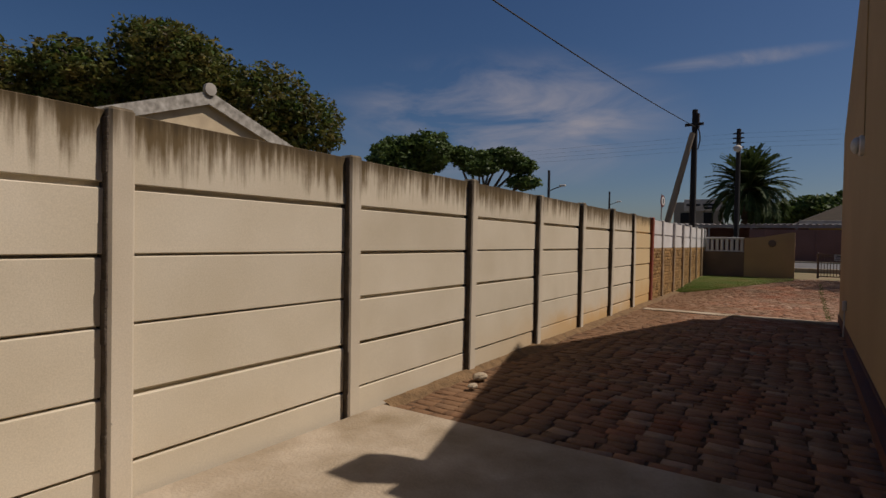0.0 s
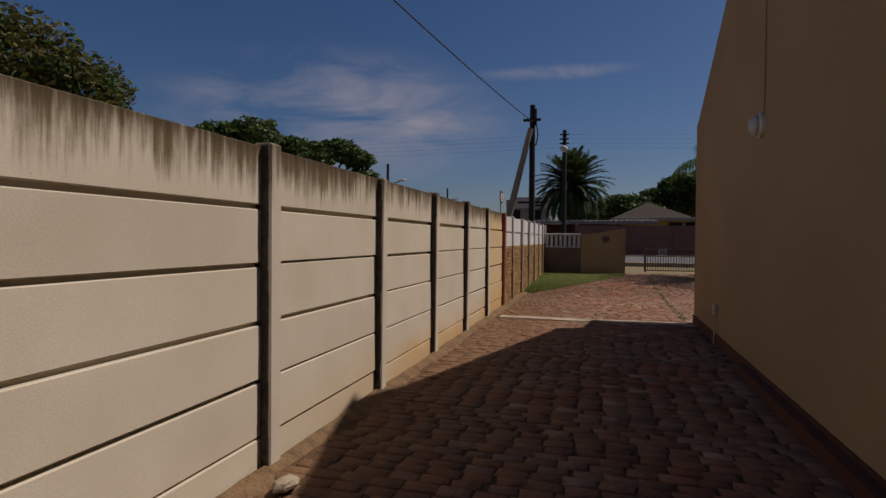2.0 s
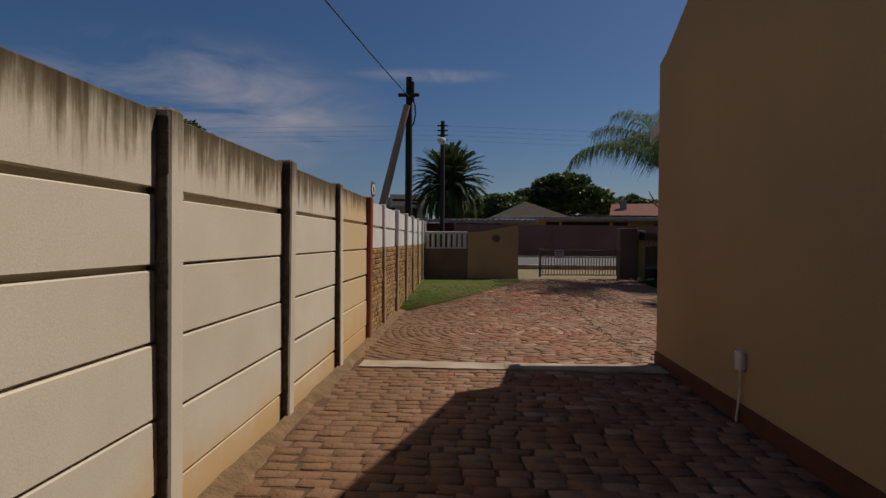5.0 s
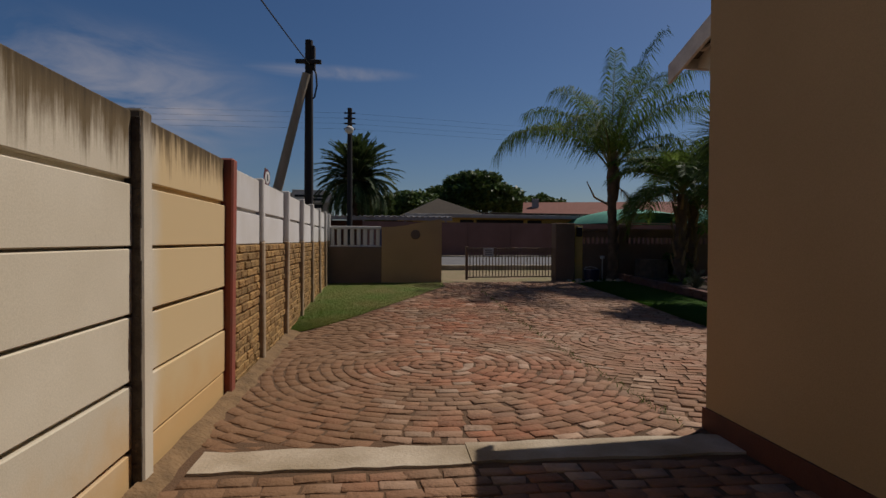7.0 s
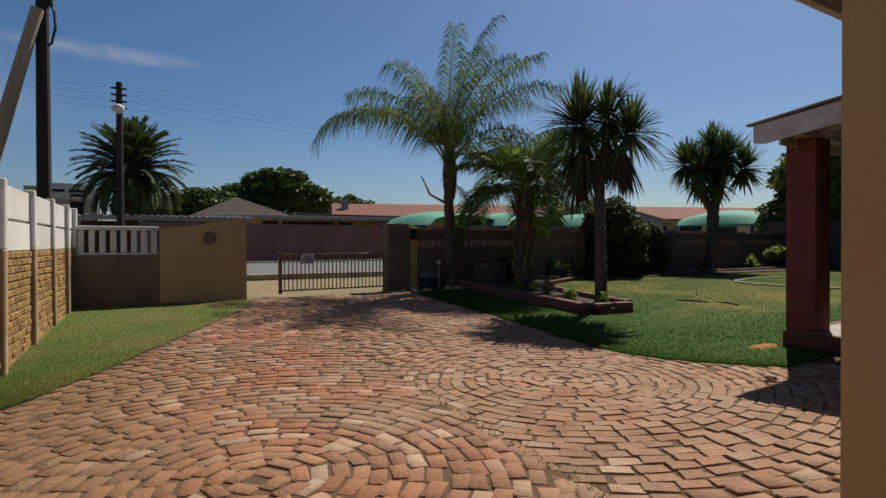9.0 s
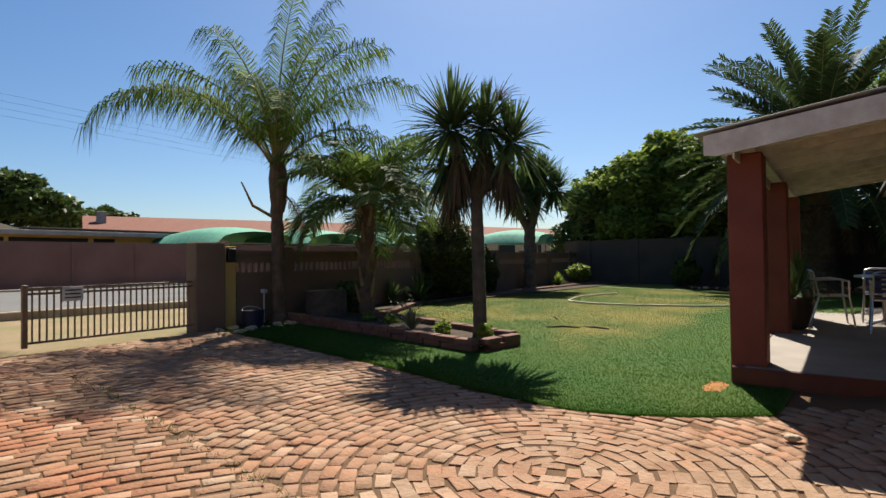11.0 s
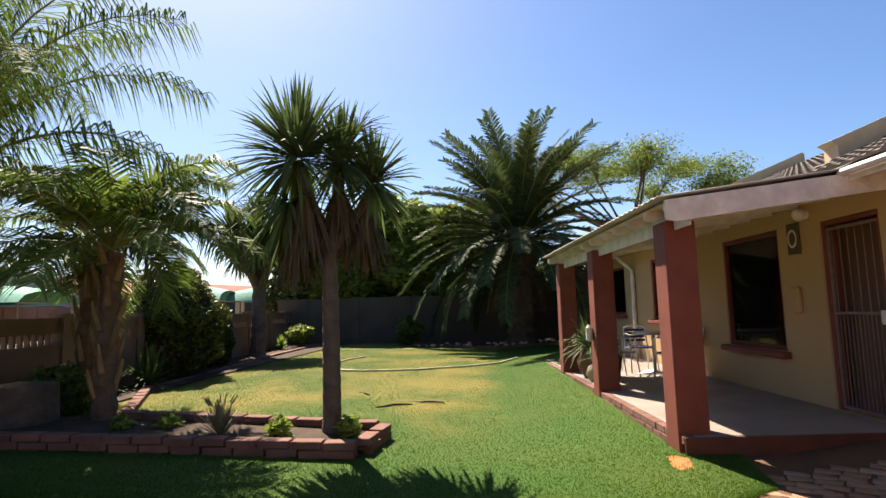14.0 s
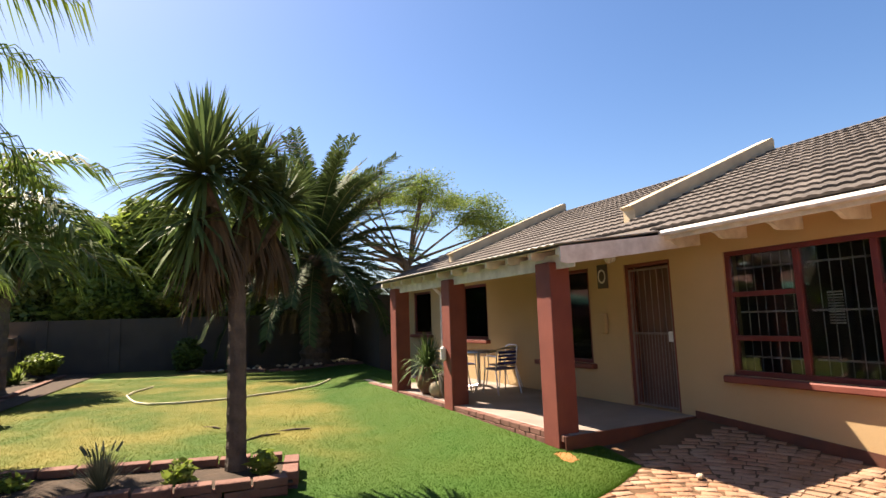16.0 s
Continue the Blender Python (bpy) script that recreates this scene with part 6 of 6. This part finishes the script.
# garden hose, twigs and the ball on the lawn
g = Geo()
pts = [(13.7, 19.35), (12.8, 19.62), (12.1, 19.66), (11.4, 19.5), (10.75, 19.3), (10.45, 19.05), (10.35, 18.6), (10.42, 18.05), (10.57, 17.5), (10.85, 17.05), (11.14, 16.6), (11.6, 16.15), (12.05, 15.75), (12.9, 15.3)]
g.tube([(x, y, ground_z(x, y) + 0.045) for x, y in pts], 0.02, 6)
solid("garden_hose", g, M_HOSE, "pale yellow garden hose lying on the lawn", "hose")
for x, y, a, L in ((6.75, 17.25, -60, 0.55), (7.1, 16.8, 85, 0.45), (7.64, 17.84, 30, 0.2)):
    g = Geo()
    g.tube([(-L / 2, 0, 0.03), (0, 0.04, 0.045), (L / 2, 0, 0.03)], [0.012, 0.016, 0.008], 5)
    g.tube([(0.05, 0.03, 0.04), (0.16, 0.12, 0.05)], [0.008, 0.004], 4)
    solid("fallen_stick", g, M_BARK, "dry fallen stick on the lawn", "stick", m=pose(x, y, ground_z(x, y), 0, 0, a), group="fallen sticks")
for x, y, r in ((3.05, 13.42, 0.04), (-2.45, 4.35, 0.06), (-2.35, 4.05, 0.04)):
    g = Geo()
    g.lathe([(r * 0.5, -r * 0.6), (r * 0.95, -r * 0.3), (r, 0), (r * 0.75, r * 0.35), (r * 0.25, r * 0.5)], 7)
    g.v = [(x2 * 1.5 * (1 + 0.25 * noise.noise((x2 * 40, y2 * 40, z2 * 40))), y2 * (1 + 0.3 * noise.noise((y2 * 50, x2 * 50, z2 * 30))), z2) for x2, y2, z2 in g.v]
    solid("loose_stone", g, M_CONC, "pale loose stone on the paving", "stone", m=pose(x, y, ground_z(x, y) + 0.032 + r * 0.5, 0, 0, 40 * x), group="loose stones")


# ---- stoep furniture ----
def cafe_chair(label, material, m):
    c = thing("cafe_chair", label, "chair", m, group="chairs round the stoep table")
    for x in (-0.22, 0.22):
        part("leg", Geo().tube([(x * 1.1, 0.26, 0), (x, 0.20, 0.43), (x, 0.20, 0.66)], 0.0125, 8), M_ALU, c)
        part("leg", Geo().tube([(x * 1.1, -0.28, 0), (x * 0.95, -0.16, 0.44), (x * 0.9, -0.22, 0.78)], 0.0125, 8), M_ALU, c)
        part("armrest", Geo().tube([(x, 0.20, 0.655), (x * 1.05, 0.05, 0.68), (x * 1.0, -0.12, 0.675), (x * 0.92, -0.20, 0.66)], 0.013, 8), M_ALU, c)
    part("seat_rail", Geo().tube([(-0.22, 0.2, 0.43), (0.22, 0.2, 0.43), (0.21, -0.16, 0.43), (-0.21, -0.16, 0.43), (-0.22, 0.2, 0.43)], 0.011, 6), M_ALU, c)
    part("back_rail", Geo().tube([(-0.2, -0.22, 0.78), (-0.12, -0.25, 0.81), (0.12, -0.25, 0.81), (0.2, -0.22, 0.78)], 0.012, 8), M_ALU, c)
    for k in range(6):
        y = 0.18 - k * 0.066
        part("seat_slat", Geo().box(-0.205, 0.205, y - 0.024, y + 0.024, 0.44, 0.452, 0.004), material, c)
    for k in range(4):
        z = 0.55 + k * 0.062
        part("back_slat", Geo().box(-0.19, 0.19, -0.225 - 0.008 * k, -0.213 - 0.008 * k, z - 0.022, z + 0.022, 0.004), material, c)
    return c


TABLE_AT = (8.2, 0.82)
table = thing("cafe_table", "round aluminium cafe table on the stoep", "table", HOUSE @ pose(*TABLE_AT, 0.331))
part("tabletop", Geo().lathe([(0.30, 0.70), (0.345, 0.702), (0.35, 0.72), (0.345, 0.735), (0.30, 0.738)], 28), M_ALU, table)
part("column", Geo().tube([(0, 0, 0.05), (0, 0, 0.70)], 0.03, 10), M_ALU, table)
for k in range(4):
    a = math.pi / 4 + k * math.pi / 2
    part("foot", Geo().tube([(0, 0, 0.09), (0.2 * math.cos(a), 0.2 * math.sin(a), 0.05), (0.3 * math.cos(a), 0.3 * math.sin(a), 0.015)], [0.022, 0.018, 0.015], 6), M_ALU, table)
for ds, dd, yaw, mt, lb in ((-0.72, -0.05, -90, M_BLUE, "aluminium cafe chair with dark blue slats"), (-0.05, -0.52, 0, M_DOOR, "aluminium cafe chair with dark brown slats"), (0.72, 0.0, 90, M_BLUE, "aluminium cafe chair with dark blue slats"), (-0.1, 0.64, 190, M_ALU, "aluminium cafe chair with bare slats")):
    cafe_chair(lb, mt, HOUSE @ pose(TABLE_AT[0] + ds, TABLE_AT[1] + dd, 0.331, 0, 0, yaw))


def pot(profile, material, label, m, plant=None):
    p = thing("plant_pot", label, "plant pot", m, group="pots on the stoep")
    part("pot", Geo().lathe(profile, 22), material, p, smooth=True)
    part("soil", Geo().lathe([(0.01, profile[-1][1] - 0.04), (profile[-1][0] * 0.92, profile[-1][1] - 0.039), (0.01, profile[-1][1] - 0.03)], 16), M_SOIL, p)
    return p


pots = ((7.35, 1.86, [(0.13, 0), (0.17, 0.05), (0.21, 0.28), (0.23, 0.42), (0.22, 0.44), (0.20, 0.44)], M_BACK, "grey tapered plant pot with a spiky plant", 90, 0.42, 70),
        (8.3, 1.86, [(0.12, 0), (0.20, 0.12), (0.24, 0.28), (0.18, 0.42), (0.15, 0.46), (0.17, 0.48), (0.15, 0.485)], M_TERRA, "brown glazed jar with a grassy plant", 150, 0.75, 75))
for k, (s, d, prof, mt, lb, n, L, hi) in enumerate(pots):
    p = pot(prof, mt, lb, HOUSE @ pose(s, d, 0.331))
    g = Geo()
    sword_head(g, (0, 0, prof[-1][1] - 0.02), n, L, 0.028, 10 if k else -5, 86, 0.7 if k else 0.3, 80 + k)
    part("leaves", g, M_YUCCA, p)
g = Geo()
g.lathe([(0.05, -0.10), (0.12, -0.07), (0.15, 0.0), (0.13, 0.08), (0.09, 0.12), (0.05, 0.13)], 16)
solid("tipped_jar", g, M_PARAPET, "pale clay jar lying on its side", "jar", m=HOUSE @ pose(7.75, 1.95, 0.46, 78, 0, 40), smooth=True)
g = Geo()
g.lathe([(0.02, 0), (0.05, 0.03), (0.05, 0.2), (0.02, 0.24)], 10, (6.9, 2.222, 1.02))
solid("column_ornament", g, M_WHITE, "small pale ornament hung on the stoep column", "ornament", m=HOUSE)
# white downpipe and hanging chime at the end of the stoep
pipe = thing("downpipe", "white downpipe at the end of the stoep wall", "downpipe", HOUSE @ pose(11.3, 0.0, 0))
part("pipe", Geo().tube([(0, 0.06, 0.2), (0, 0.06, 2.3), (0, 0.4, 2.62)], 0.045, 10), M_WHITE, pipe)
# ---- roof tiles ----
def tile_geo():
    """A double-roman tile: two rolls across, thick front edge; origin at its lower corner."""
    g = Geo()
    n = 8
    for y, lift in ((0.0, 0.034), (-0.36, 0.0)):
        for k in range(n + 1):
            f = k / n
            g.v.append((f * 0.30, y, lift + 0.016 * abs(math.sin(2 * math.pi * f))))
    for k in range(n + 1):
        g.v.append((k / n * 0.30, 0.0, 0.012))
    for k in range(n):
        g.f += [(k, k + 1, n + 2 + k, n + 1 + k), (k, 2 * n + 2 + k, 2 * n + 3 + k, k + 1)]
    return g


tile = tile_geo()
tile_mesh = mesh_of("roof_tile", tile, M_TILE, smooth=False)
slope = math.atan(ROOF_PITCH)
run = 4.68 / math.cos(slope)
rows_n, far = int(run / 0.32), Geo()
count = 0
for r in range(rows_n + 1):
    for k in range(49):
        s = 0.26 + k * 0.30
        along = r * 0.32
        d = 0.66 - along * math.cos(slope)
        z = roof_z(0.63) + 0.004 + (along - 0.03) * math.sin(slope)
        if s > 4.9 and s < 5.25 and d < -0.1 or s > 11.1 and s < 11.5 and d < -0.1 or s > 14.9:
            continue
        if s > 3.6 and r == 0:
            continue
        m = pose(s, d, z, -math.degrees(slope), 0, 0)
        if s < 5.0 and count < 300:
            ob = new("roof_tile", tile_mesh)
            ob.parent = roof
            ob.matrix_local = m @ pose(0, 0, rnd.uniform(0, 0.004), 0, rnd.uniform(-0.6, 0.6), 0)
            count += 1
        else:
            far.add([tuple(m @ Vector(p)) for p in tile.v], tile.f)
part("roof_tiles", far, M_TILE_I, roof, "rows of brown roof tiles", kind="stuff")

# ---- driveway bricks ----
def paver(seed):
    r = random.Random(seed)
    g = Geo()
    a, b, c = 0.5, 0.5, 0.025
    j = lambda k: r.uniform(-k, k)
    lowr = [(sx * a + j(0.055), sy * b + j(0.085)) for sx, sy in ((-1, -1), (1, -1), (1, 1), (-1, 1))]
    top = [(x * (1 - c), y * (1 - 2 * c)) for x, y in lowr]
    zt = [0.05 + r.uniform(-0.003, 0.003) for _ in range(4)]
    g.v = [(x, y, 0.0) for x, y in lowr] + [(x, y, 0.047) for x, y in lowr] + [(x, y, z) for (x, y), z in zip(top, zt)]
    for k in range(4):
        q = (k + 1) % 4
        g.f += [(k, q, q + 4, k + 4), (k + 4, q + 4, q + 8, k + 8)]
    g.f.append((8, 9, 10, 11))
    return g


paver_geo = [paver(100 + k) for k in range(10)]
paver_mesh = [mesh_of("paver", g, M_BRICK) for g in paver_geo]
CENTRE_A, CENTRE_B, SEAM = (1.7, 14.5), (-1.1, 13.5), 0.38
pavement = bpy.data.objects["pavement"]
rest_v, rest_f, placed = [], [], 0


def lay(x, y, yaw, L, W, lower=0.0):
    """One brick, where the driveway is paved."""
    global placed
    if y > street_y(x) - 0.15 or x > lawn_edge(y) - 0.02 and y > 13.6 or x < fence_x(y) + 0.06:
        return
    if y > 15.4 and x < left_lawn(y) + 0.02 or y < 3.25 or 11.02 < y < 11.44:
        return
    if y < 11.6 + 0.09 * (x - 0.55) + 0.03 and x > 0.5 or x > 3.95 + 0.09 * (14 - y) * 0:
        return
    z = ground_z(x, y) - 0.0335 - rnd.uniform(0.002, 0.0055) * min(1.0, max(0.0, (-1.6 - x) / 0.8)) + lower + rnd.uniform(-0.003, 0.003)
    k = rnd.randrange(10)
    m = pose(x, y, z, rnd.uniform(-0.9, 0.9), rnd.uniform(-0.9, 0.9), yaw + rnd.uniform(-5, 5)) @ Matrix.Diagonal((L - 0.014, W - 0.011, 1.0, 1.0))
    if placed < 300 and 11.4 < y < 15.2 and -1.0 < x < 2.6:
        ob = new("brick", paver_mesh[k])
        ob.parent = pavement
        ob.matrix_local = m
        placed += 1
    else:
        n = len(rest_v)
        rest_v.extend([tuple(m @ Vector(p)) for p in paver_geo[k].v])
        rest_f.extend([tuple(n + i for i in f) for f in paver_geo[k].f])


W, L = 0.108, 0.19
for (cx, cy), side in ((CENTRE_A, 1), (CENTRE_B, -1)):
    for ring_i in range(1, 96):
        r = ring_i * W
        n = max(4, int(2 * math.pi * r / L))
        off = rnd.random()
        for k in range(n):
            a = 2 * math.pi * (k + off + rnd.uniform(-0.09, 0.09)) / n
            wave = r + 0.035 * noise.noise((2 * math.cos(a), 2 * math.sin(a), 0.8 * r)) + 0.02 * noise.noise((5 * math.cos(a), 5 * math.sin(a), 2 * r)) + rnd.uniform(-0.012, 0.012)
            x, y = cx + wave * math.cos(a), cy + wave * math.sin(a)
            if (x - SEAM) * side < 0.025 or y < 11.44 or y > 22 or abs(x) > 5:
                continue
            lay(x, y, math.degrees(a) + 90, 2 * math.pi * r / n, W)
y = 11.5
while y < 21.6:
    lay(SEAM, y, 90, L, 0.13, -0.006)
    y += L
# straight courses beside the house
row = 0
y = 3.31
while y < 11.0:
    x = -2.6 - rnd.uniform(0.2, 0.8) * L
    while x < 0.5:
        lay(x + rnd.uniform(-0.012, 0.012), y + rnd.uniform(-0.009, 0.009) + 0.03 * noise.noise((x * 0.7, y * 0.7, 0)), rnd.uniform(-3, 3), L * rnd.uniform(0.92, 1.08), W * rnd.uniform(0.95, 1.08))
        x += L
    y += W
    row += 1
ob = new("bricks", raw_mesh("bricks", rest_v, [f for f in rest_f], M_BRICK_I))
ob.parent = pavement
tagged(ob, "worn red clay paving bricks", kind="stuff")


# ---- grass ----
def grass(name, n, spot, seed, label, h=(0.010, 0.022), material=M_GRASS):
    r = np.random.RandomState(seed)
    vs = np.zeros((n, 3, 3), dtype=np.float32)
    xy = spot(r, n)
    z = np.array([ground_z(x, y) for x, y in xy]) + 0.018
    a = r.rand(n) * 2 * np.pi
    hh = h[0] + (h[1] - h[0]) * r.rand(n)
    lean = 0.8 * hh
    wx, wy = np.cos(a) * 0.0032, np.sin(a) * 0.0032
    la = r.rand(n) * 2 * np.pi
    vs[:, 0] = np.stack([xy[:, 0] - wx, xy[:, 1] - wy, z], 1)
    vs[:, 1] = np.stack([xy[:, 0] + wx, xy[:, 1] + wy, z], 1)
    vs[:, 2] = np.stack([xy[:, 0] + lean * np.cos(la), xy[:, 1] + lean * np.sin(la), z + hh], 1)
    ob = new(name, raw_mesh(name, vs.reshape(-1, 3), np.arange(3 * n).reshape(-1, 3), material))
    return tagged(ob, label, "grass", kind="stuff")


def main_lawn(r, n):
    u = r.rand(n)
    y = 13.62 + 8.3 * r.rand(n)
    x0 = np.array([lawn_edge(v) for v in y])
    return np.stack([x0 - 0.03 + (16.5 - x0) * u ** 1.7, y], 1)


def small_lawn(r, n):
    y = 15.5 + 5.6 * r.rand(n) ** 1.2
    x1 = np.array([left_lawn(v) for v in y])
    return np.stack([-2.9 + (x1 + 2.92) * r.rand(n), y], 1)


grass("lawn_grass", 430000, main_lawn, 1, "short green lawn grass with drier yellow areas")
grass("strip_grass", 60000, small_lawn, 2, "short tired grass beside the fence", material=M_GRASS2)


def joint_weeds(r, n):
    y = 11.5 + 8 * r.rand(n)
    return np.stack([0.38 + 0.03 * r.randn(n), y], 1)


grass("joint_weeds", 500, joint_weeds, 3, "thin weeds in the paving joint", (0.02, 0.05))
